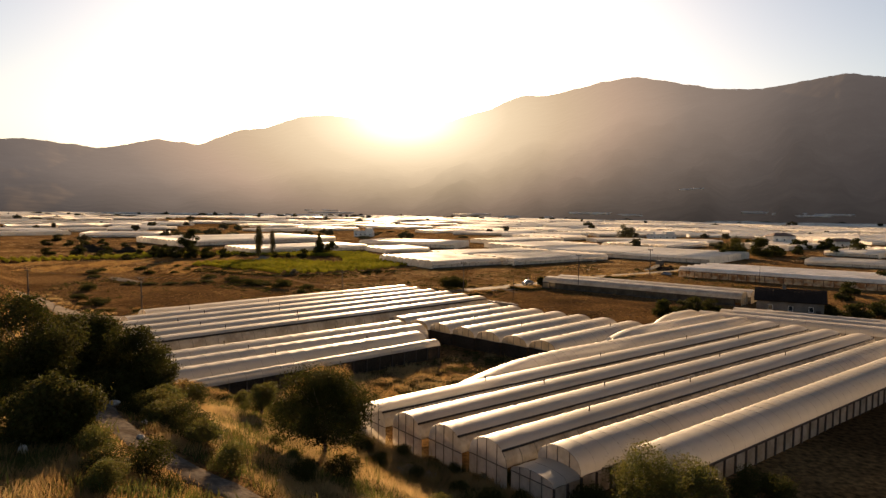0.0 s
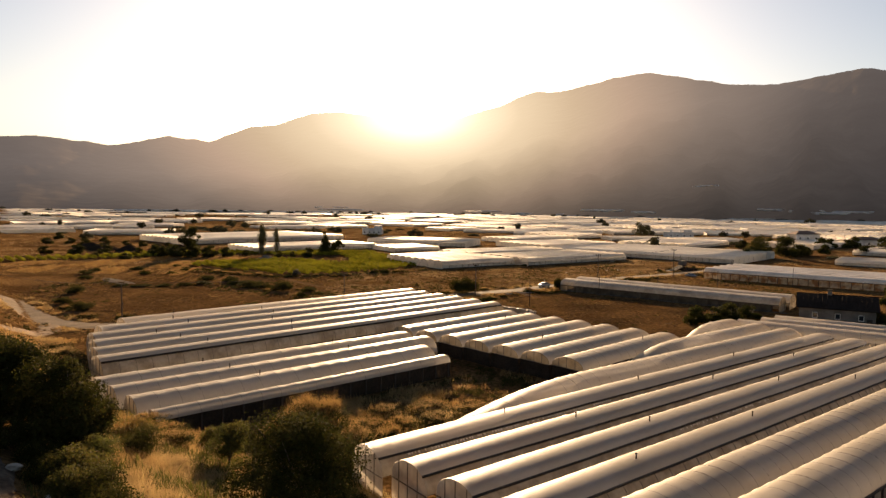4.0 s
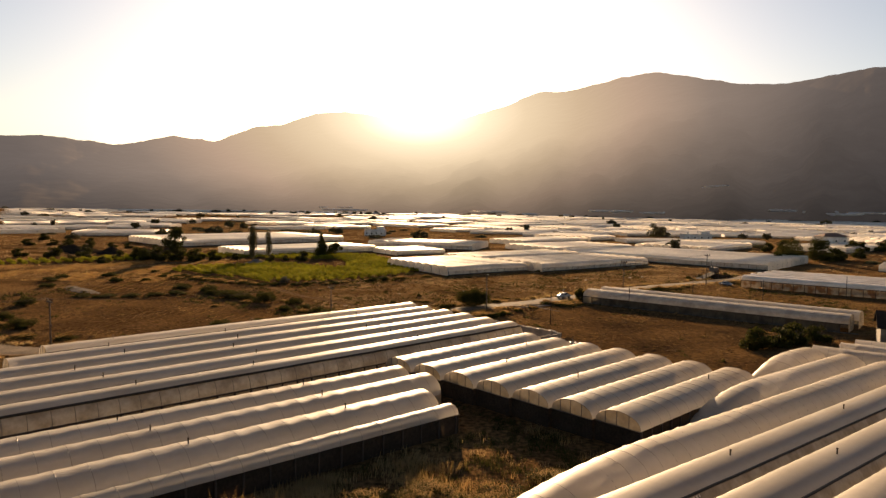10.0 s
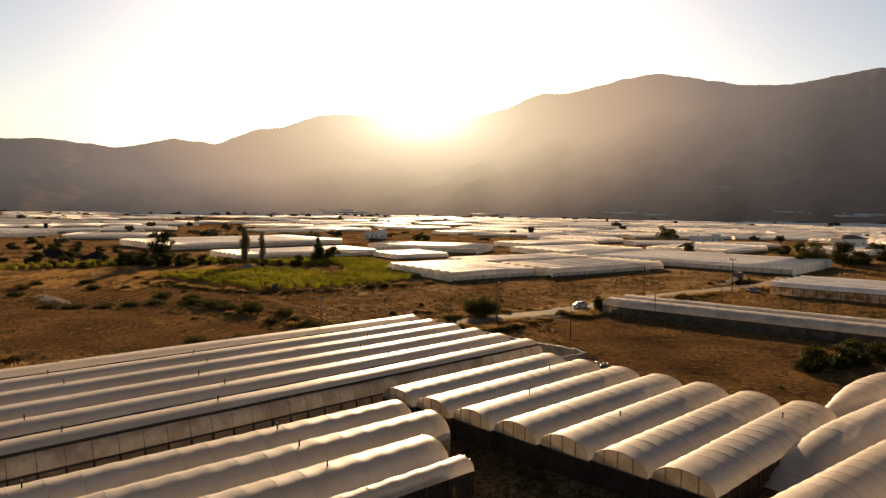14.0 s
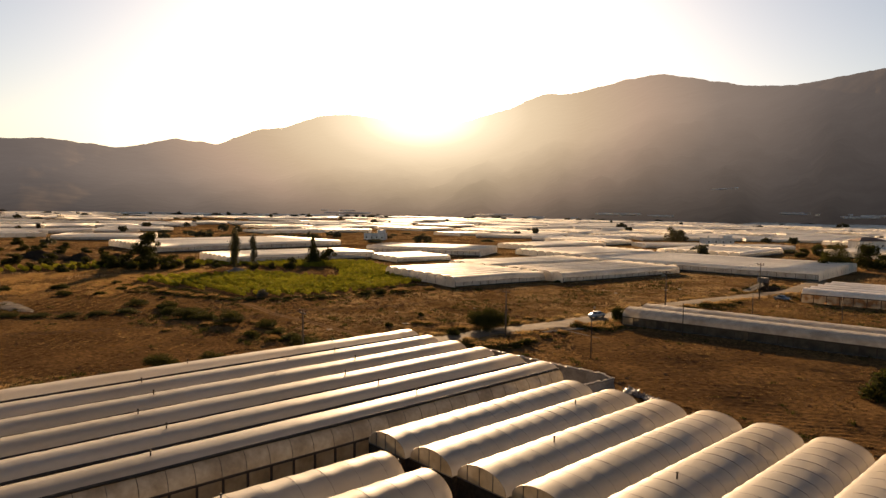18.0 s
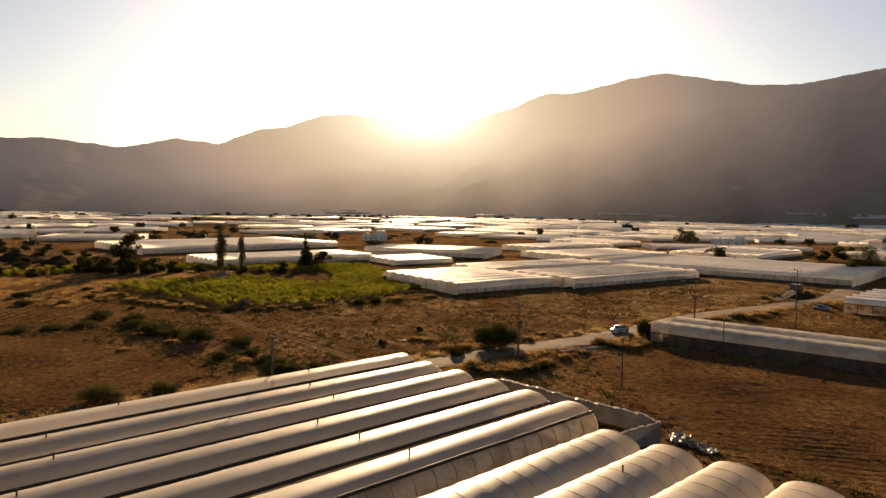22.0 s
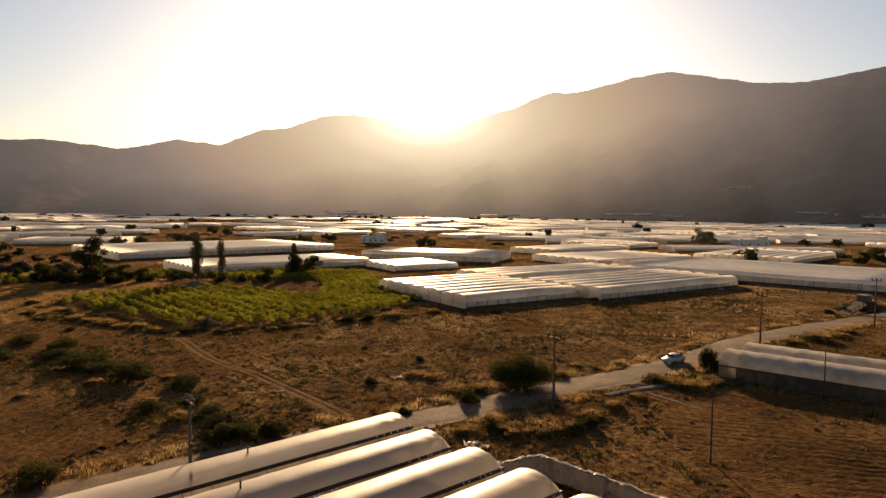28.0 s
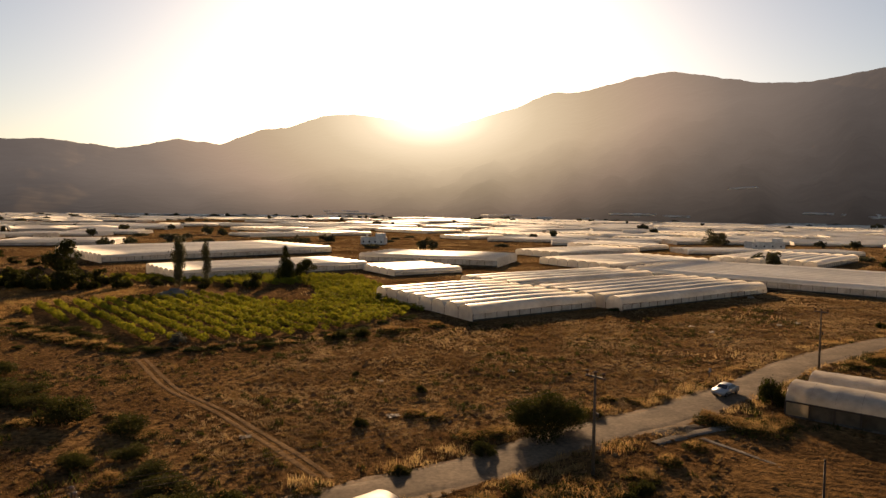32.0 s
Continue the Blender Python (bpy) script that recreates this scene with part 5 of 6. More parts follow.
for i in range(90):
    a = tr.uniform(-0.62, 0.68)
    d = tr.uniform(1450, 1900)
    copy_thing(ft[int(tr.integers(0, 3))], place(d * math.sin(a), 66 + d * math.cos(a), i, tr.uniform(1.2, 2.2), tr.uniform(0.6, 1.0)))
for i in range(46):
    x, y = tr.uniform(-260, -110), tr.uniform(380, 620)
    if free(x, y, 3):
        copy_thing(ft[int(tr.choice((0, 1, 2)))], place(x, y, i, tr.uniform(0.45, 0.9)))


# ---- vineyard, grass and stubble (too many to count) ----
def inside(px, py, poly):
    c = np.zeros(len(px), dtype=bool)
    j = len(poly) - 1
    for i in range(len(poly)):
        (xi, yi), (xj, yj) = poly[i], poly[j]
        c ^= ((yi > py) != (yj > py)) & (px < (xj - xi) * (py - yi) / (yj - yi + 1e-9) + xi)
        j = i
    return c


VINEYARD = [(-108, 266), (-96, 258), (-78, 249), (-64, 239), (-52, 241), (-38, 251), (-26, 268), (-19, 282), (-34, 299), (-36, 322), (-50, 350), (-66, 353), (-98, 348), (-130, 336), (-165, 318), (-160, 308), (-128, 322), (-98, 326), (-84, 321), (-60, 325), (-52, 305), (-49, 284), (-64, 291), (-80, 301), (-92, 292), (-110, 276)]


VINES_WEST = [(-192, 264), (-170, 281), (-150, 297), (-130, 313), (-138, 321), (-165, 305), (-185, 291), (-205, 279)]


def vines():
    r = np.random.default_rng(31)
    blobs = []
    ang = radians(-45)
    c, s = math.cos(ang), math.sin(ang)
    for row in np.arange(-150, 150, 3.7):
        for t in np.arange(-170, 170, 0.85):
            x, y = -85 + c * t - s * row, 295 + s * t + c * row
            if r.random() < 0.10:
                continue
            q = r.uniform(0.7, 1.25)
            blobs.append((x + r.normal() * 0.16, y + r.normal() * 0.16, 0.8 * q, 0.62 * q, 0.62 * q, 0.6 * q))
    b = np.array(blobs)
    b = b[inside(b[:, 0], b[:, 1], VINEYARD) | inside(b[:, 0], b[:, 1], VINES_WEST)]
    V, F = leaf_cloud(b, len(b) * 72, 0.20, 32, shell=0.8, ruffle=0.45, fuzz=0.08)
    V[:, 2] = np.maximum(V[:, 2], 0.03)
    return tagged(new("vineyard", fast_mesh("vineyard", V, F, VINE)), "rows of bright green leafy vines", "vineyard", kind="stuff")


vines()


def tufts(name, px, py, height, mat, label, seed, blades=9, lean=0.5, width=0.03, radius=0.25):
    """Grass as thin bent blades in tufts; height: one for each tuft."""
    r = np.random.default_rng(seed)
    n = len(px)
    z = ground_z(px, py)
    X = np.repeat(px, blades) + r.normal(size=n * blades) * radius * np.repeat(0.5 + height, blades)
    Yv = np.repeat(py, blades) + r.normal(size=n * blades) * radius * np.repeat(0.5 + height, blades)
    Z = np.repeat(z, blades) - 0.03
    h = np.repeat(height, blades) * r.uniform(0.55, 1.2, n * blades)
    a = r.uniform(0, 2 * math.pi, n * blades)
    w = width * (0.6 + h) * r.uniform(0.7, 1.5, n * blades)
    dx, dy = np.cos(a), np.sin(a)
    ln = lean * h * r.uniform(0.2, 1, n * blades)
    b = a + r.uniform(1, 2, n * blades)
    lx, ly = np.cos(b) * ln, np.sin(b) * ln
    P = np.stack([np.stack([X - dx * w, Yv - dy * w, Z], -1), np.stack([X + dx * w, Yv + dy * w, Z], -1), np.stack([X + lx, Yv + ly, Z + h], -1)], axis=1)
    F = np.arange(n * blades * 3).reshape(-1, 3)
    return tagged(new(name, fast_mesh(name, P.reshape(-1, 3), F, mat)), label, "grass", kind="stuff")


BUILT = [[along((-57.9, 126.4), 46.2, u, v) for u, v in ((-12, -4), (68, -4), (68, 32), (-12, 32))],
         [along((-41.3, 90.8), 44.3, u, v) for u, v in ((-1, -4), (49, -4), (49, 17), (-1, 17))],
         [(-13, 131), (8, 152), (40, 127), (20, 103)],
         [along(D_O, D_DEG, u, v) for u, v in ((-0.5, -3), (14, -3), (20, -8), (50, -8), (55, -13), (75, -13), (78, -18), (90, -18), (90, 29), (11, 29), (4, 22))],
         [along((31.2, 212.3), -36.5, u, v) for u, v in ((-1, 4), (60, 4), (60, -11), (-1, -11))],
         [along((87, 254), -37, u, v) for u, v in ((-1, 4), (76, 4), (76, -28), (-1, -28))],
         [along((56.6, 147.9), -32, u, v) for u, v in ((-1, 4), (47, 4), (47, -16), (-1, -16))],
         [(-35, 303), (-6, 263), (24, 288), (26, 286), (76, 328), (20, 372)]]


def dist_line(px, py, line):
    d = np.full(len(px), 1e9)
    for (x0, y0), (x1, y1) in zip(line[:-1], line[1:]):
        ex, ey = x1 - x0, y1 - y0
        t = np.clip(((px - x0) * ex + (py - y0) * ey) / (ex * ex + ey * ey), 0, 1)
        d = np.minimum(d, np.hypot(px - x0 - t * ex, py - y0 - t * ey))
    return d


def scatter(n, x0, x1, y0, y1, seed, keep):
    r = np.random.default_rng(seed)
    px, py = r.uniform(x0, x1, n), r.uniform(y0, y1, n)
    ok = r.random(n) < keep(px, py)
    for poly in BUILT:
        ok &= ~inside(px, py, poly)
    ok &= (dist_line(px, py, ROAD_LINE) > 2.9) & (dist_line(px, py, RUT_LINE) > 1.25)
    ok &= ~inside(px, py, VINEYARD) & ~inside(px, py, VINES_WEST)
    return px[ok], py[ok]


PATH_LINE = [(-33, 64), (-27.5, 55.5), (-23.3, 50.5), (-18.8, 45.8), (-15.3, 43.2), (-12.3, 41.2), (-8.1, 38.6), (0, 33.5)]
# tall golden grass on the slope
sx, sy = scatter(110000, -34, 14, 27, 82, 41, lambda x, y: np.where(dist_line(x, y, PATH_LINE) < 1.8, 0.0, np.clip(0.30 + 1.0 * fbm(x, y, 8, 42), 0.06, 1) * (0.34 + 0.9 * np.exp(-(x + 14) ** 2 / 70 - (y - 57) ** 2 / 190) + 0.9 * np.exp(-(x + 17) ** 2 / 60 - (y - 35) ** 2 / 30))))
tufts("slope_grass", sx, sy, 0.22 + 0.36 * np.random.default_rng(43).random(len(sx)), GRASS, "tall golden dry grass on the slope", 44, 24, 1.0, 0.015, 0.36)
sx, sy = scatter(17000, -34, 14, 28, 82, 81, lambda x, y: np.where(dist_line(x, y, PATH_LINE) < 1.8, 0.0, np.clip(0.30 - 1.0 * fbm(x, y, 8, 42), 0.0, 1)))
tufts("slope_weeds", sx, sy, 0.25 + 0.5 * np.random.default_rng(82).random(len(sx)) ** 2, SHRUB, "low green weeds between the dry grass", 83, 22, 0.9, 0.03, 0.45)
sx, sy = scatter(16000, -80, -28, 70, 128, 71, lambda x, y: np.clip(0.35 + 0.9 * fbm(x, y, 12, 72), 0.03, 1))
tufts("bank_grass", sx, sy, 0.35 + 0.45 * np.random.default_rng(73).random(len(sx)), GRASS, "golden dry grass on the bank by the greenhouse ends", 74, 14, 0.6, 0.02, 0.32)
sx, sy = scatter(9000, -8, 20, 52, 72, 171, lambda x, y: np.clip(0.55 + 0.8 * fbm(x, y, 6, 172), 0.1, 1))
tufts("front_grass", sx, sy, 0.4 + 0.6 * np.random.default_rng(173).random(len(sx)) ** 2, GRASS, "tall dry grass before the greenhouse ends", 174, 20, 0.8, 0.013, 0.34)
# the strip between the left and right blocks
sx, sy = scatter(11000, -24, 30, 78, 112, 45, lambda x, y: np.where(-3.49 * (x + 8.4) - 4.27 * (y - 128.4) > 5.515 * 16, 1.0, 0.06) * np.clip(0.40 + 0.9 * fbm(x, y, 10, 46), 0.0, 1))
tufts("golden_grass", sx, sy, 0.4 + 0.5 * np.random.default_rng(47).random(len(sx)), GRASS, "tall golden dry grass between the greenhouses", 48, 22, 0.5, 0.018, 0.34)
sx, sy = scatter(5000, -10, 34, 84, 124, 181, lambda x, y: np.clip(0.45 + 0.9 * fbm(x, y, 9, 182), 0.0, 1))
tufts("shade_weeds", sx, sy, 0.25 + 0.45 * np.random.default_rng(183).random(len(sx)) ** 2, LEAF, "low dark weeds in the shade of the short tunnels", 184, 18, 0.9, 0.03, 0.34)
# verges of the lane
sx, sy = scatter(70000, -110, 112, 130, 300, 49, lambda x, y: np.where(dist_line(x, y, ROAD_LINE) < 6.0, np.clip(0.30 + 0.9 * fbm(x, y, 9, 50), 0, 1), 0.0))
tufts("verge_grass", sx, sy, 0.3 + 0.4 * np.random.default_rng(51).random(len(sx)), GRASS, "golden dry grass along the lane verges", 52, 26, 0.5, 0.02, 0.34)
# cut stubble left standing in drill rows
DRILLED = (([(-100, 198), (-86, 200), (-70, 196), (-50, 187), (-38, 178), (-48, 162), (-66, 154), (-84, 158), (-104, 178)], 88, 2.4),
           ([(-118, 238), (-104, 250), (-88, 240), (-76, 228), (-80, 214), (-100, 207), (-120, 222)], 100, 2.6),
           ([(16, 172), (24, 152), (44, 135), (66, 160), (95, 162), (76, 174), (28, 205), (15, 190)], -11, 2.8))


def drill_rows(poly, angle, gap, step, seed):
    r = np.random.default_rng(seed)
    c, s = math.cos(radians(angle)), math.sin(radians(angle))
    cx, cy = np.mean([p[0] for p in poly]), np.mean([p[1] for p in poly])
    u, v = np.meshgrid(np.arange(-75, 75, step), np.arange(-75, 75, gap))
    u, v = u.ravel() + r.normal(size=u.size) * 0.3, v.ravel() + r.normal(size=u.size) * gap * 0.10
    v = v + 0.8 * fbm(u, v, 40, seed)
    px, py = cx + c * u - s * v, cy + s * u + c * v
    ok = inside(px, py, poly) & (r.random(len(px)) < np.clip((0.62 if seed < 122 else 0.22) + 0.6 * fbm(px, py, 15, seed + 1), 0.1, 1)) & (dist_line(px, py, ROAD_LINE) > 3.2)
    for q in BUILT:
        ok &= ~inside(px, py, q)
    return px[ok], py[ok]


for i, (poly, angle, gap) in enumerate(DRILLED):
    sx, sy = drill_rows(poly, angle, gap, 0.22, 120 + i)
    tufts("stubble_rows", sx, sy, 0.12 + 0.16 * np.random.default_rng(130 + i).random(len(sx)), WEED, "rows of cut straw stubble in the field", 140 + i, 7, 0.9, 0.04, 0.15)


def ploughed(poly, angle, gap, seed, high):
    """Low furrows of turned soil over a parcel, wandering a little and trodden flat in places."""
    c, s = math.cos(radians(angle)), math.sin(radians(angle))
    cx, cy = np.mean([p[0] for p in poly]), np.mean([p[1] for p in poly])
    us, vs = np.arange(-80, 80, 1.1), np.arange(-80, 80, gap / 4)
    U, V = np.meshgrid(us, vs)
    W = V + 0.9 * fbm(U, V, 38, seed) + 0.10 * fbm(U, V, 3, seed + 1)
    PX, PY = cx + c * U - s * W, cy + s * U + c * W
    ridge = np.tile(np.array([0.0, 0.6, 1.0, 0.45]), len(vs) // 4 + 1)[:len(vs)][:, None]
    H = 0.02 + (high * ridge) * np.clip(0.55 + 0.8 * fbm(PX, PY, 16, seed + 2), 0.1, 1.1) + 0.05 * fbm(PX, PY, 1.7, seed + 3)
    Z = ground_z(PX, PY) + H
    ok = inside(PX.ravel(), PY.ravel(), poly) & (dist_line(PX.ravel(), PY.ravel(), ROAD_LINE) > 4.0)
    for q in BUILT:
        ok &= ~inside(PX.ravel(), PY.ravel(), q)
    ok = ok.reshape(U.shape)
    ids = np.arange(U.size).reshape(U.shape)
    Q = np.stack([ids[:-1, :-1], ids[:-1, 1:], ids[1:, 1:], ids[1:, :-1]], axis=-1)
    Q = Q[ok[:-1, :-1] & ok[:-1, 1:] & ok[1:, 1:] & ok[1:, :-1]]
    used, inv = np.unique(Q.ravel(), return_inverse=True)
    P = np.stack([PX.ravel(), PY.ravel(), Z.ravel()], -1)[used]
    tagged(new("ploughed_field", fast_mesh("ploughed_field", P, inv.reshape(-1, 4), TILTH, True)), "dark ploughed soil in low wandering furrows", "field", kind="structure")


ploughed(DRILLED[0][0], 88, 1.3, 210, 0.2)
ploughed(DRILLED[2][0], -11, 1.2, 220, 0.11)


def undrilled(px, py):
    out = np.ones(len(px))
    for poly, _, _ in DRILLED:
        out[inside(px, py, poly)] = 0.12
    return out


# the open fields: stubble, clumps of dead weeds, low green weeds
sx, sy = scatter(130000, -120, 110, 132, 300, 53, lambda x, y: np.clip(0.40 + 0.7 * fbm(x, y, 26, 54) + 0.6 * fbm(x, y, 6, 55), 0.04, 1))
tufts("field_stubble", sx, sy, 0.14 + 0.2 * np.random.default_rng(56).random(len(sx)), STUBBLE, "short brown stubble in the field", 57, 9, 1.5, 0.03, 0.2)
sx, sy = scatter(34000, -120, 100, 132, 300, 63, lambda x, y: undrilled(x, y) * np.clip(0.22 + 0.8 * fbm(x, y, 30, 64) + 0.5 * fbm(x, y, 8, 65), 0.02, 0.9))
tufts("dead_weeds", sx, sy, 0.2 + 0.3 * np.random.default_rng(66).random(len(sx)) ** 2, WEED, "tussocks of straw-coloured dead weeds in the field", 67, 44, 1.7, 0.026, 0.13)
sx, sy = scatter(20000, -120, 100, 132, 300, 75, lambda x, y: undrilled(x, y) * np.clip(0.12 + 0.8 * fbm(x, y, 34, 76) + 0.5 * fbm(x, y, 8, 77), 0.02, 0.9))
tufts("low_weeds", sx, sy, 0.25 + 0.5 * np.random.default_rng(78).random(len(sx)) ** 2, LEAF, "low dark green weeds in the field", 79, 20, 0.9, 0.05, 0.3)
# straw-pale ground cover beyond the lane and west of the vines
ROAD_X, ROAD_Y = [p[0] for p in ROAD_LINE], [p[1] for p in ROAD_LINE]
sx, sy = scatter(110000, -40, 100, 190, 335, 91, lambda x, y: np.where(y > np.interp(x, ROAD_X, ROAD_Y) + 3, np.clip(0.40 + 0.6 * fbm(x, y, 24, 92) + 0.5 * fbm(x, y, 7, 93), 0.03, 1), 0.0))
tufts("straw_field", sx, sy, 0.14 + 0.24 * np.random.default_rng(94).random(len(sx)), STRAW, "pale dry grass in the field beyond the lane", 95, 13, 1.7, 0.034, 0.17)
sx, sy = scatter(50000, 55, 150, 150, 300, 111, lambda x, y: np.where(y < np.interp(x, ROAD_X, ROAD_Y) - 3, np.clip(0.30 + 0.7 * fbm(x, y, 24, 112) + 0.5 * fbm(x, y, 7, 113), 0.03, 1), 0.0))
tufts("straw_field", sx, sy, 0.14 + 0.24 * np.random.default_rng(114).random(len(sx)), WEED, "pale dry grass round the farmhouse", 115, 6, 1.3, 0.05, 0.35)
sx, sy = scatter(60000, -190, -98, 232, 310, 96, lambda x, y: np.clip(0.12 + 0.9 * fbm(x, y, 26, 97) + 0.4 * fbm(x, y, 7, 98), 0.0, 1))
tufts("straw_patches", sx, sy, 0.3 + 0.4 * np.random.default_rng(99).random(len(sx)), WEED_GOLD, "patches of pale grass west of the vines", 100, 8, 0.8, 0.04, 0.4)
# dry grass spread thick and pale, also painting haze over the dark gaps
sx, sy = scatter(52000, -380, 330, 240, 760, 58, lambda x, y: np.clip(0.3 + 0.8 * fbm(x, y, 40, 59), 0.0, 1))
tufts("far_stubble", sx, sy, 0.3 + 0.4 * np.random.default_rng(60).random(len(sx)), STRAW, "pale dry grass of the further fields, thickened to imitate haze", 61, 8, 0.8, 0.10, 0.8)


def clods(n, seed):
    """Lumps of turned soil and matted weed, each a low uneven cone."""
    px, py = scatter(n, -125, 100, 134, 310, seed, lambda x, y: undrilled(x, y) * np.clip(0.35 + 0.7 * fbm(x, y, 22, seed + 1) + 0.6 * fbm(x, y, 6, seed + 2), 0.03, 1))
    r = np.random.default_rng(seed + 3)
    k = len(px)
    rad = r.uniform(0.16, 0.56, k) ** 1.3
    z = ground_z(px, py) - 0.04
    V = []
    hgt = rad * r.uniform(0.4, 0.85, k)
    for ring, lift in ((1.0, 0.0), (0.62, 0.72)):
        for i in range(7):
            a = 2 * math.pi * i / 7 + r.uniform(-0.3, 0.3, k)
            q = rad * ring * r.uniform(0.7, 1.25, k)
            V.append(np.stack([px + np.cos(a) * q, py + np.sin(a) * q * 0.8, z + hgt * lift * r.uniform(0.7, 1.2, k)], -1))
    V.append(np.stack([px, py, z + hgt], -1))
    P = np.stack(V, axis=1).reshape(-1, 3)
    base = np.arange(k)[:, None, None] * 15
    tri = [t for i in range(7) for j in ((i + 1) % 7,) for t in ((i, j, 7 + j), (i, 7 + j, 7 + i), (7 + i, 7 + j, 14))]
    F = (base + np.array(tri)[None]).reshape(-1, 3)
    tagged(new("soil_clods", fast_mesh("soil_clods", P, F, CLOD, True)), "lumps of dark turned soil in the field", "soil", kind="stuff")


clods(34000, 150)


# ---- poles, houses, vehicles, small things ----
def utility_pole(x, y, h, turn, label="weathered brown power pole with a crossarm and three insulators"):
    p = thing("utility_pole", frame_at(x, y, turn, gz(x, y)), label, "utility pole", "power poles of the lane")
    part("pole", mesh("pole", *tube([(0, 0, -0.4), (0, 0, h * 0.5), (0, 0, h)], [0.17, 0.14, 0.10], 8), POLE, True), p)
    part("crossarm", mesh("crossarm", *box(-1.0, 1.0, -0.08, 0.08, h - 0.40, h - 0.23, 0.02), RUST), p)
    for i in (-0.85, 0, 0.85):
        part("insulator", mesh("insulator", *tube([(i, 0, h - 0.23), (i, 0, h - 0.08), (i, 0, h - 0.04), (i, 0, h + 0.08), (i, 0, h + 0.12), (i, 0, h + 0.2)],
                                                   [0.06, 0.06, 0.17, 0.13, 0.17, 0.06], 8), PORCELAIN, True), p)
    part("bracket", mesh("bracket", *join(box(-0.12, 0.35, -0.04, 0.04, h * 0.62, h * 0.62 + 0.06), box(0.25, 0.42, -0.1, 0.1, h * 0.62 - 0.3, h * 0.62 + 0.05, 0.02)), RUST), p)
    return p


POLES = ((-72.2, 114.2, 9.7, -30), (-61.8, 133.6, 9.9, -35), (-25.8, 162.6, 9.0, -48), (4.1, 189.6, 9.3, -44), (44.5, 233.6, 9.0, -45), (75.0, 253.5, 10.0, -55))
for x, y, h, turn in POLES:
    utility_pole(x, y, h, turn)


def cable(a, b, off):
    """One sagging wire from insulator to insulator."""
    ends = []
    for x, y, h, turn in (a, b):
        ends.append(Vector((x + math.cos(radians(turn)) * off, y + math.sin(radians(turn)) * off, gz(x, y) + h + 0.18)))
    p, q = ends
    pts = [p.lerp(q, i / 14) - Vector((0, 0, 4 * 0.9 * (i / 14) * (1 - i / 14))) for i in range(15)]
    o = pts[0].copy()
    thing("power_cable", pose(*o), "thin sagging bare power line between poles", "cable", "power lines of the lane", me=mesh("power_cable", *tube([c - o for c in pts], 0.011, 4), RUST, True))


for a, b in zip(POLES[:-1], POLES[1:]):
    for off in (-0.85, 0.0, 0.85):
        cable(a, b, off)


def post(x, y, h):
    p = thing("wooden_post", frame_at(x, y, 0, gz(x, y)), "thin dark weathered wooden post in the field", "post", "wooden field posts")
    part("shaft", mesh("shaft", *tube([(0, 0, -0.3), (0.02, 0, h * 0.5), (0, 0, h)], [0.10, 0.085, 0.07], 7), WOOD, True), p)
    part("cap", mesh("cap", *tube([(0, 0, h), (0, 0, h + 0.12)], [0.09, 0.05], 7), WOOD, True), p)


for x, y, h in ((17.5, 177.1, 6.8), (38.6, 199.4, 6.2), (61.4, 223.8, 6.0), (77.0, 215.8, 6.0), (105.4, 229.1, 6.2), (84.9, 278.2, 6.0)):
    post(x, y, h)


def window(parent, x, y, z, w, h, face="y"):
    fr = part("window", mesh("window", *join(box(x - w / 2, x + w / 2, y - 0.05, y, z, z + 0.08), box(x - w / 2, x + w / 2, y - 0.05, y, z + h - 0.08, z + h),
                                             box(x - w / 2, x - w / 2 + 0.08, y - 0.05, y, z + 0.08, z + h - 0.08), box(x + w / 2 - 0.08, x + w / 2, y - 0.05, y, z + 0.08, z + h - 0.08)), PLASTER), parent, "white window frame")
    part("pane", mesh("pane", *box(x - w / 2 + 0.08, x + w / 2 - 0.08, y - 0.02, y + 0.01, z + 0.08, z + h - 0.08), DARKGLASS), fr)
    part("sill", mesh("sill", *box(x - w / 2 - 0.06, x + w / 2 + 0.06, y - 0.14, y - 0.051, z - 0.07, z - 0.004, 0.01), CONCRETE), fr)


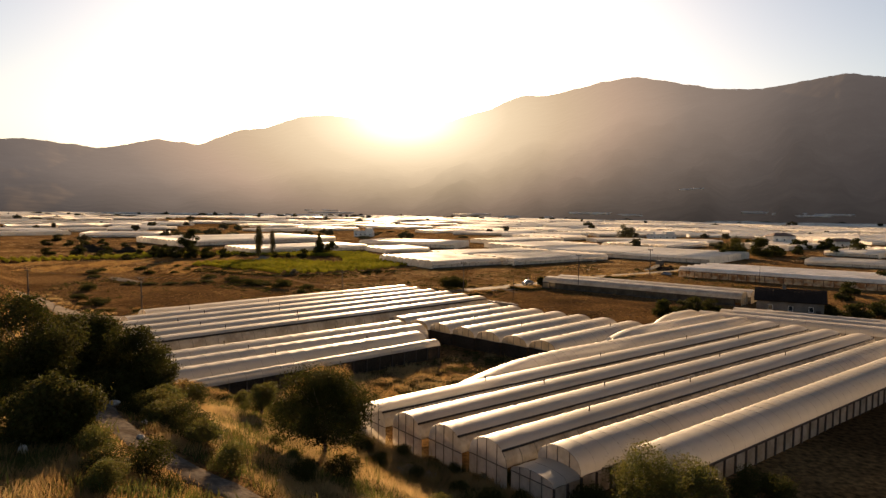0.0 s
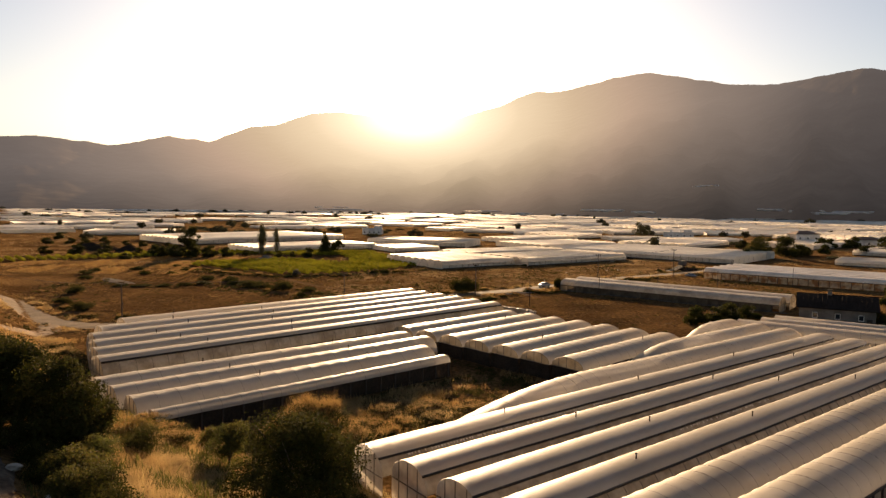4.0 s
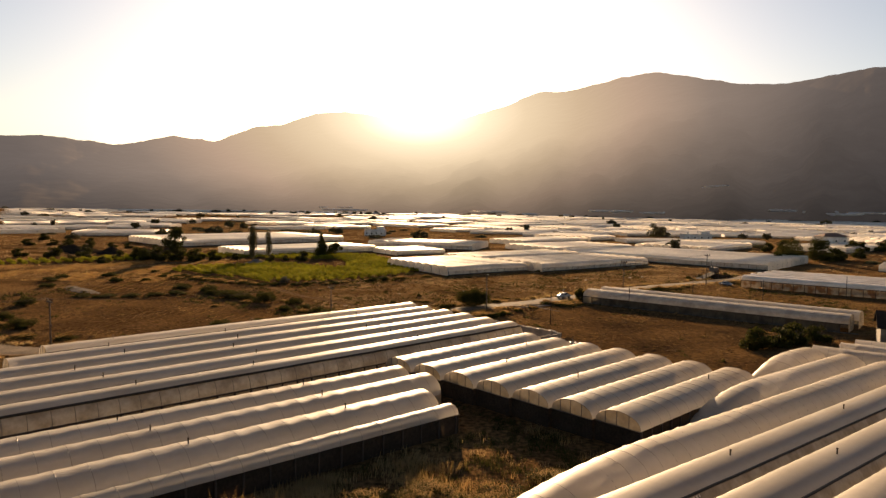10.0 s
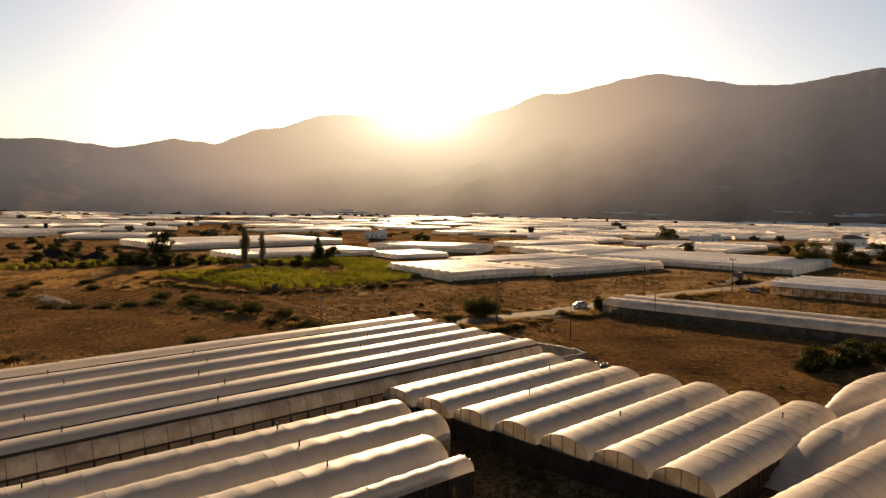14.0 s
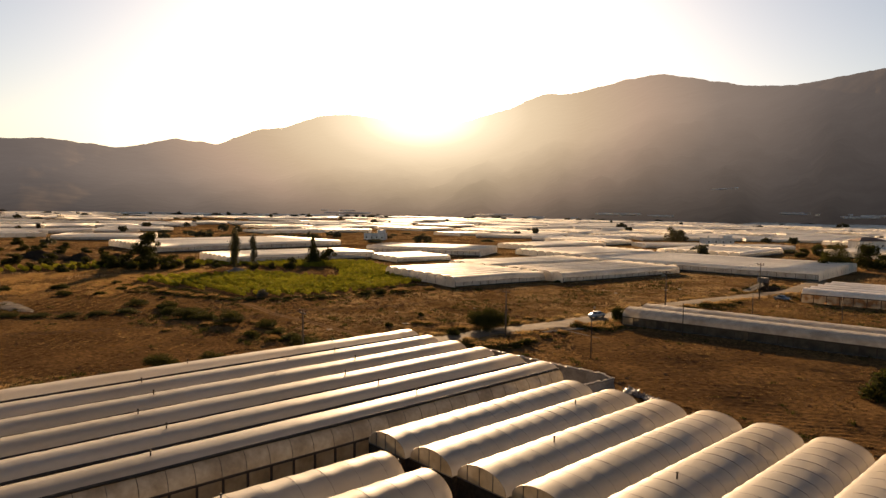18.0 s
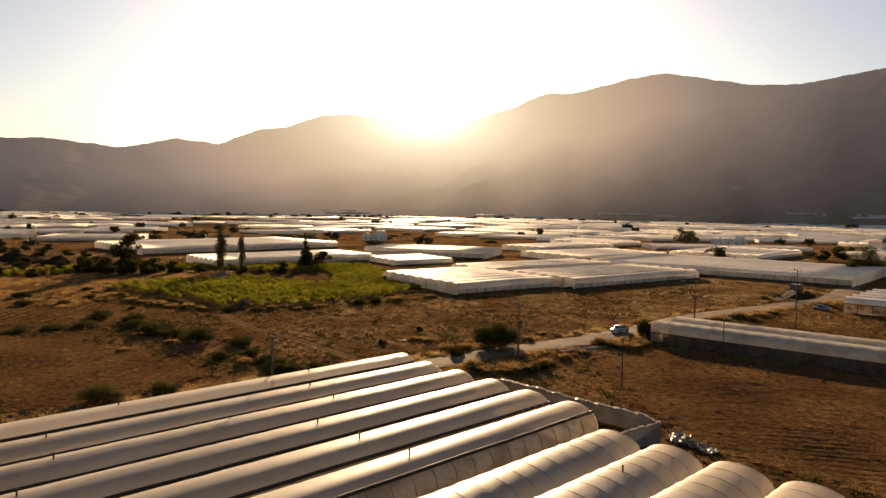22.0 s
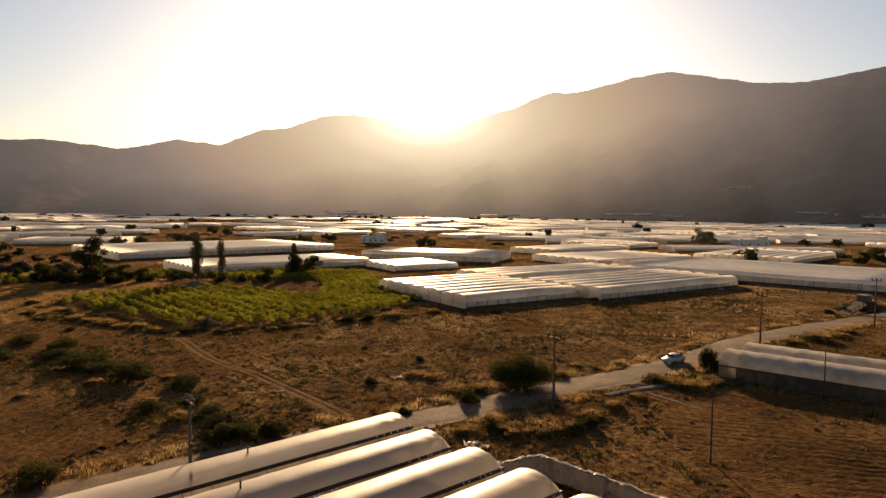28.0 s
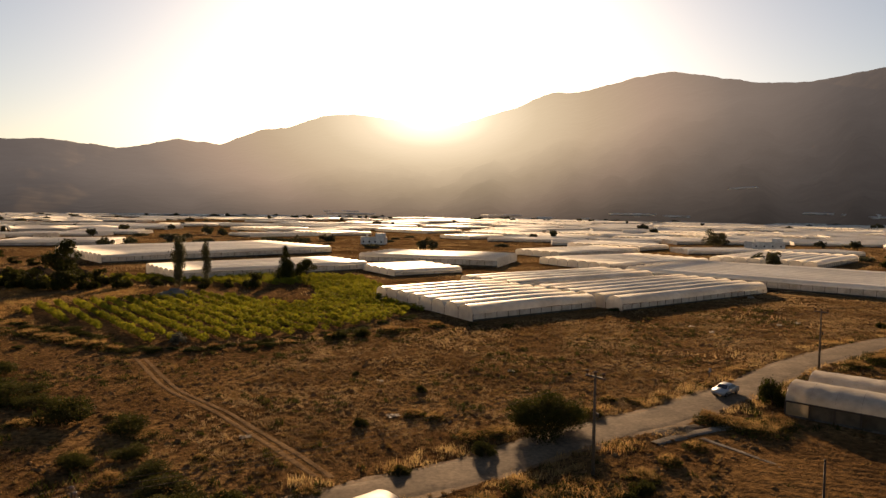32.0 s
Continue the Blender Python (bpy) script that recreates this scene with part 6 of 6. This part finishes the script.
def gable_house(x, y, turn, L, W, eave, ridge, wall, roof, label, windows=(), door=None, chimney=False, over=0.6):
    """A house under a pitched roof, ridge along local x; windows and door on the -y front."""
    h = thing("house", frame_at(x, y, turn), label, "house")
    V = [(0, 0, -0.4), (L, 0, -0.4), (L, W, -0.4), (0, W, -0.4), (0, 0, eave), (L, 0, eave), (L, W, eave), (0, W, eave), (0, W / 2, ridge - 0.1), (L, W / 2, ridge - 0.1)]
    part("wall", mesh("wall", V, [(0, 1, 5, 4), (1, 2, 6, 9, 5), (2, 3, 7, 6), (3, 0, 4, 8, 7), (4, 5, 9, 8), (6, 7, 8, 9)], wall), h)
    k = (ridge - eave) / (W / 2)
    for s, y0, y1 in ((0, -over, W / 2), (1, W + over, W / 2)):
        za = eave - k * over
        rv = [(-over, y0, za), (L + over, y0, za), (L + over, y1, ridge), (-over, y1, ridge)]
        rv += [(a, b, c + 0.14) for a, b, c in rv]
        f = [(0, 1, 2, 3), (7, 6, 5, 4), (0, 4, 5, 1), (1, 5, 6, 2), (2, 6, 7, 3), (3, 7, 4, 0)]
        sl = part("roof", mesh("roof", rv, f, roof), h)
        n = int((L + 2 * over) / 0.9)
        tm = mesh("tile_course", *tube([(0, y0, za + 0.16), (0, y1, ridge + 0.13)], 0.03, 5), roof, True)
        for i in range(n):
            part("tile_course", tm, sl, loc=(-over + 0.45 + 0.9 * i, 0, 0))
    if chimney:
        c = part("chimney", mesh("chimney", *box(L * 0.38, L * 0.38 + 0.8, W * 0.45, W * 0.45 + 0.8, ridge - 0.8, ridge + 1.0, 0.03), wall), h)
        part("chimney_cap", mesh("chimney_cap", *box(L * 0.38 - 0.1, L * 0.38 + 0.9, W * 0.45 - 0.1, W * 0.45 + 0.9, ridge + 1.0, ridge + 1.12, 0.02), roof), c)
    for wx, wz, ww, wh in windows:
        window(h, wx, -0.003, wz, ww, wh)
    if door:
        d = part("door", mesh("door", *box(door - 0.5, door + 0.5, -0.06, -0.003, 0, 2.05, 0.01), WOOD), h)
        part("door_handle", mesh("door_handle", *tube([(door + 0.36, -0.12, 1.0), (door + 0.36, -0.06, 1.0)], 0.03, 6), PIPE, True), d)
    return h


gable_house(74.2, 160.0, -26, 14.0, 8.0, 4.0, 6.3, GREYPLASTER, ROOF, "old farmhouse with a black pitched roof and grey walls",
            ((3.0, 1.6, 1.0, 1.2), (7.2, 1.6, 1.0, 1.2), (11.4, 1.6, 1.0, 1.2)), 12.9, True)


def villa(x, y, turn, L, W, H, label):
    h = thing("house", frame_at(x, y, turn), label, "house")
    part("wall", mesh("wall", *box(0, L, 0, W, -0.4, H), PLASTER), h)
    rv = [(-0.9, -0.9, H), (L + 0.9, -0.9, H), (L + 0.9, W + 0.9, H), (-0.9, W + 0.9, H), (W * 0.45, W / 2, H + 2.3), (L - W * 0.45, W / 2, H + 2.3)]
    part("roof", mesh("roof", rv, [(3, 2, 1, 0), (0, 1, 5, 4), (2, 3, 4, 5), (1, 2, 5), (3, 0, 4)], REDROOF), h)
    for z in (1.0, 4.0):
        if z + 1.3 < H:
            for i in range(3):
                window(h, L * (i + 0.5) / 3, -0.003, z, 1.3, 1.3)
    part("chimney", mesh("chimney", *box(L * 0.6, L * 0.6 + 0.8, W * 0.5, W * 0.5 + 0.8, H + 1.2, H + 3.2, 0.03), PLASTER), h)


villa(226, 481, 5, 17, 11, 7.4, "two-storey white villa with a hipped brown roof")
villa(262, 474, -8, 17, 10, 4.2, "single-storey white villa with a hipped brown roof")


def block_house(x, y, turn, L, W, H, label):
    h = thing("house", frame_at(x, y, turn), label, "house")
    part("wall", mesh("wall", *join(box(0, L, 0, W, -0.4, H), box(L * 0.62, L * 0.95, W * 0.1, W * 0.9, H, H + 2.6)), PLASTER), h)
    part("parapet", mesh("parapet", *join(box(-0.15, L + 0.15, -0.15, 0.1, H, H + 0.4), box(-0.15, 0.1, 0.1, W + 0.15, H, H + 0.4)), PLASTER), h)
    for i in range(4):
        window(h, L * (i + 0.5) / 4, -0.003, 1.0, 1.2, 1.3)
    part("water_tank", mesh("water_tank", *tube([(L * 0.2, W * 0.5, H), (L * 0.2, W * 0.5, H + 1.9)], 0.8, 10), PLASTER, True), h, "white rooftop water tank")


block_house(164, 570, 6, 22, 10, 4.2, "flat-roofed white block house among greenhouses")
block_house(-92, 560, -4, 16, 9, 4.6, "flat-roofed white block house with a water tank")


def car(x, y, turn, label, paint=CARPAINT):
    c = thing("car", frame_at(x, y, turn, gz(x, y) + 0.02), label, "car")
    side = [(-2.05, 0.35), (-2.1, 0.65), (-1.95, 0.88), (-1.05, 0.95), (-0.45, 1.38), (0.75, 1.42), (1.45, 1.0), (2.0, 0.9), (2.1, 0.6), (2.05, 0.35)]
    V = [(a, s * (0.82 if b < 1.0 else 0.62), b) for s in (-1, 1) for a, b in side]
    n = len(side)
    F = [tuple(range(n - 1, -1, -1)), tuple(range(n, 2 * n))] + [(i, (i + 1) % n, n + (i + 1) % n, n + i) for i in range(n)]
    part("body", mesh("body", V, F, paint, True), c)
    gl = [(-0.95, 0.98), (-0.45, 1.34), (0.72, 1.38), (1.32, 1.02)]
    for s in (-1, 1):
        part("side_window", mesh("side_window", [(a, s * (0.83 if b < 1.1 else 0.645), b) for a, b in gl], [(0, 1, 2, 3)], DARKGLASS), c)
    part("windscreen", mesh("windscreen", [(-1.06, -0.7, 0.99), (-1.06, 0.7, 0.99), (-0.5, 0.56, 1.37), (-0.5, -0.56, 1.37)], [(0, 1, 2, 3)], DARKGLASS), c)
    part("rear_window", mesh("rear_window", [(1.44, -0.7, 1.03), (1.44, 0.7, 1.03), (0.8, 0.56, 1.41), (0.8, -0.56, 1.41)], [(3, 2, 1, 0)], DARKGLASS), c)
    for wx in (-1.3, 1.3):
        for s in (-1, 1):
            w = part("wheel", mesh("wheel", *tube([(wx, s * 0.66, 0.31), (wx, s * 0.86, 0.31)], 0.31, 14), TYRE, True), c)
            part("rim", mesh("rim", *tube([(wx, s * 0.80, 0.31), (wx, s * 0.875, 0.31)], 0.18, 10), PIPE, True), w)


car(81.6, 254.6, 120, "small grey car parked beside the greenhouse block")
car(25.2, 217.6, 44, "small silver saloon car on the dusty lane", SILVER)


def mound(name, x, y, r, h, mat, label, category, seed=1, stretch=1.0, turn=0.0):
    q = np.random.default_rng(seed)
    V, F = [(0, 0, h)], []
    for i in range(1, 9):
        for k in range(20):
            a = 2 * math.pi * k / 20
            rr = r * i / 8 * (1 + 0.16 * math.sin(3 * a + seed) + 0.08 * q.normal())
            V.append((rr * math.cos(a) * stretch, rr * math.sin(a), h * (1 - (i / 8) ** 1.3) * (1 + 0.12 * q.normal()) - (0.25 if i == 8 else 0)))
    F += [(0, 1 + k, 1 + (k + 1) % 20) for k in range(20)]
    F += [(1 + i * 20 + k, 1 + (i + 1) * 20 + k, 1 + (i + 1) * 20 + (k + 1) % 20, 1 + i * 20 + (k + 1) % 20) for i in range(7) for k in range(20)]
    return thing(name, frame_at(x, y, turn, gz(x, y)), label, category, me=mesh(name, V, F, mat, True))


for i, (x, y, r, h) in enumerate(((-172, 338, 6, 3.2), (-159, 343, 5.5, 2.8), (-186, 340, 8, 3.0), (-148, 345, 5.5, 2.6), (-200, 350, 10, 3.2))):
    mound("compost_mound", x, y, r, h, HEAP, "dark heap of soil and compost beyond the vines", "heap", 3 + i)
mound("rubble_mound", -87.5, 296.6, 4.0, 2.1, RUBBLE, "low pale grey gravel heap by the poplar", "heap", 12, 1.5)
mound("rubble_mound", -109, 214.5, 3.0, 0.3, RUBBLE, "flat pale spread of rubble at the field edge", "heap", 13, 4.2, -39)
mound("rubble_mound", 15.0, 202.6, 1.6, 0.4, PATHMAT, "low spill of gravel beside the lane", "heap", 14, 2.4, 38)
mound("compost_mound", 87, 280, 5, 1.3, HEAP, "low dark bank of soil beside the lane", "heap", 15, 1.9, 40)
mound("compost_mound", 74, 335, 4, 1.0, HEAP, "low dark heap of soil before the greenhouses", "heap", 16, 2.0, -30)


def windbreak():
    """A crumpled plastic sheet hung on stakes along the end of the long block, folded round at its corner."""
    w = thing("plastic_windbreak", frame_at(0, 0, 0), "crumpled grey-white plastic sheet fence on stakes", "windbreak")
    line = [(-2.6, 169.6), (1.3, 172.0), (5.8, 168.0), (10.1, 163.8), (16.0, 159.0), (17.2, 156.2), (10.2, 151.4)]
    pts = []
    for (x0, y0), (x1, y1) in zip(line[:-1], line[1:]):
        k = max(2, int(math.hypot(x1 - x0, y1 - y0) / 0.35))
        pts += [(x0 + (x1 - x0) * i / k, y0 + (y1 - y0) * i / k) for i in range(k)]
    p = np.array(pts + [line[-1]])
    s = np.arange(len(p)) * 0.35
    V, rows = [], 7
    for i in range(len(p)):
        top = 2.05 - 0.5 * np.clip((s[i] - 29.5) / 8, 0, 1) + 0.10 * fbm(s[i:i + 1], s[i:i + 1] * 0, 3.1, 71)[0] + 0.06 * fbm(s[i:i + 1], s[i:i + 1] * 0, 0.8, 72)[0]
        for j in range(rows):
            o = 0.10 * fbm(s[i:i + 1], np.array([j * 0.5]), 1.3, 73)[0] + 0.28 * (1 - j / (rows - 1)) ** 2
            V.append((p[i, 0] + 0.7 * o, p[i, 1] + 0.7 * o, top * j / (rows - 1) - 0.1 * (j == 0)))
        V.append((p[i, 0] - 0.16, p[i, 1] - 0.16, top - 0.12))
    m = rows + 1
    F = [(i * m + j, (i + 1) * m + j, (i + 1) * m + j + 1, i * m + j + 1) for i in range(len(p) - 1) for j in range(m - 1)]
    part("sheet", mesh("sheet", V, F, SHEET, True), w)
    hem = [(V[i * m + rows - 1][0] - 0.06, V[i * m + rows - 1][1] - 0.06, V[i * m + rows - 1][2] + 0.03 + 0.07 * math.sin(i * 2.7) * math.sin(i * 0.9)) for i in range(len(p))]
    part("top_hem", mesh("top_hem", *tube(hem, [0.07 + 0.035 * math.sin(i * 1.9) for i in range(len(hem))], 5), CLIP), w, "pale bunched hem of the sheet")
    sm = mesh("stake", *tube([(0, 0, -0.3), (0, 0, 2.2)], 0.035, 5), WOOD, True)
    for i in range(0, len(p), 7):
        part("stake", sm, w, loc=(p[i, 0] + 0.42, p[i, 1] + 0.42, 0))


windbreak()


def boulder(x, y, r, h, seed):
    q = np.random.default_rng(seed)
    V, F = [], []
    for j in range(6):
        for k in range(10):
            a, e = 2 * math.pi * k / 10, math.pi * (j + 0.5) / 6 - math.pi / 2
            s = 1 + 0.14 * q.normal()
            V.append((r * s * math.cos(a) * math.cos(e), r * 0.7 * s * math.sin(a) * math.cos(e), h * 0.4 + h * 0.6 * s * math.sin(e)))
    F = [(j * 10 + k, j * 10 + (k + 1) % 10, (j + 1) * 10 + (k + 1) % 10, (j + 1) * 10 + k) for j in range(5) for k in range(10)] + [tuple(range(9, -1, -1)), tuple(range(50, 60))]
    thing("boulder", frame_at(x, y, seed * 50, gz(x, y)), "pale weathered boulder among dry grass", "rock", "rocks of the slope", me=mesh("boulder", V, F, STONE))


for i, (x, y, r, h) in enumerate(((-19.7, 37.1, 0.40, 0.35), (-18.9, 36.3, 0.35, 0.4), (-22.3, 51.5, 0.4, 0.4), (-14.2, 53.2, 0.3, 0.3), (-18.6, 48.9, 0.35, 0.3), (-16.9, 44.9, 0.3, 0.3), (-7.4, 44.6, 0.3, 0.3))):
    boulder(x, y, r, h, 20 + i)


def fallen_log(x0, y0, x1, y1, r):
    a, b = Vector((x0, y0, gz(x0, y0) + r)), Vector((x1, y1, gz(x1, y1) + r))
    g = thing("fallen_log", pose(*a), "bleached bare log lying in the dry grass", "log")
    d = b - a
    bend = Vector((0.1, -0.1, 0.14))
    part("stem", mesh("stem", *tube([(0, 0, 0), d * 0.3 + bend, d * 0.7 + bend * 0.6, d], [r, r * 1.1, r * 0.8, r * 0.5], 8), DEADWOOD, True), g)
    part("snag", mesh("snag", *tube([d * 0.25, d * 0.15 + Vector((0.1, 0.3, 0.45))], [r * 0.5, r * 0.15], 6), DEADWOOD, True), g)


fallen_log(-22.3, 40.1, -19.9, 38.6, 0.17)


def verge_sign(x, y):
    s = thing("roadside_marker", frame_at(x, y, 35, gz(x, y)), "short weathered marker post with a small plate", "marker post")
    part("post", mesh("post", *box(-0.05, 0.05, -0.05, 0.05, -0.3, 1.3, 0.01), RUST), s)
    part("plate", mesh("plate", *box(-0.28, 0.28, -0.075, -0.052, 0.75, 1.3, 0.01), CONCRETE), s, "grey plate")


verge_sign(26.2, 226.9)


def crumpled(x, y, r, h, seed, label, mat=FILM_OLD):
    """A crumpled scrap of old greenhouse film on the ground."""
    q = np.random.default_rng(seed)
    n = 12
    V = [(r * (2 * i / n - 1) * (1 + 0.2 * q.normal()), r * 0.7 * (2 * j / n - 1) * (1 + 0.2 * q.normal()), max(0.02, h * abs(q.normal()) * 0.6)) for j in range(n + 1) for i in range(n + 1)]
    F = [(j * (n + 1) + i, j * (n + 1) + i + 1, (j + 1) * (n + 1) + i + 1, (j + 1) * (n + 1) + i) for j in range(n) for i in range(n)]
    thing("plastic_scrap", frame_at(x, y, seed * 40, gz(x, y)), label, "litter", "scraps of film", me=mesh("plastic_scrap", V, F, mat, True))


for i, (x, y, r, h) in enumerate(((-0.4, 62.6, 1.1, 0.35), (1.4, 61.4, 0.7, 0.3), (-16, 204.5, 0.7, 0.2), (38, 262, 0.6, 0.35), (36, 268, 0.5, 0.3), (-2, 226, 0.4, 0.3), (-30, 196, 0.5, 0.2), (55, 272, 0.6, 0.3),
                                  (60, 275, 0.5, 0.4), (-4.5, 178.8, 1.0, 0.35), (-20, 219, 0.35, 0.2), (66, 316, 0.8, 0.5))):
    crumpled(x, y, r, h, 80 + i, "crumpled scrap of pale plastic film on the ground")


for i, (x, y, r, h) in enumerate(((19.5, 157.2, 1.5, 0.45), (21.2, 154.6, 1.2, 0.35), (20.2, 155.6, 0.8, 0.5))):
    crumpled(x, y, r, h, 110 + i, "heap of dull grey plastic sheet beside the windbreak", SHEET)


def loading_ramp(x, y, turn):
    r = thing("loading_ramp", frame_at(x, y, turn, gz(x, y)), "weathered timber loading ramp with rails on a dark bank", "ramp")
    V, F = box(0, 9, -1.5, 1.5, 0, 0.16, 0.02)
    V = [(a, b, c + 0.26 * a) for a, b, c in V]
    part("deck", mesh("deck", V, F, WOOD), r)
    for s in (-1.45, 1.45):
        part("rail", mesh("rail", *tube([(0, s, 1.0), (9, s, 3.3)], 0.06, 5), WOOD, True), r)
        for i in range(6):
            part("rail_post", mesh("rail_post", *box(-0.05, 0.05, -0.05, 0.05, 0, 1.1), WOOD), r, loc=(0.3 + 1.65 * i, s, 0.26 * (0.3 + 1.65 * i)))
    for i in (4.5, 8.6):
        for s in (-1.3, 1.3):
            part("leg", mesh("leg", *box(-0.09, 0.09, -0.09, 0.09, -0.3, 0.26 * i), WOOD), r, loc=(i, s, 0))
    part("cabin", mesh("cabin", *box(6.8, 9.0, -1.2, 1.2, 2.5, 4.1, 0.04), GREYPLASTER), r, "grey box cabin at the ramp head")


loading_ramp(78.5, 272.0, 32)
for i, (x, y) in enumerate(((75, 270), (80, 274), (84, 277), (89, 281), (93, 284))):
    copy_thing(field_bush, place(x, y + 1.5, i * 1.4, 0.9))
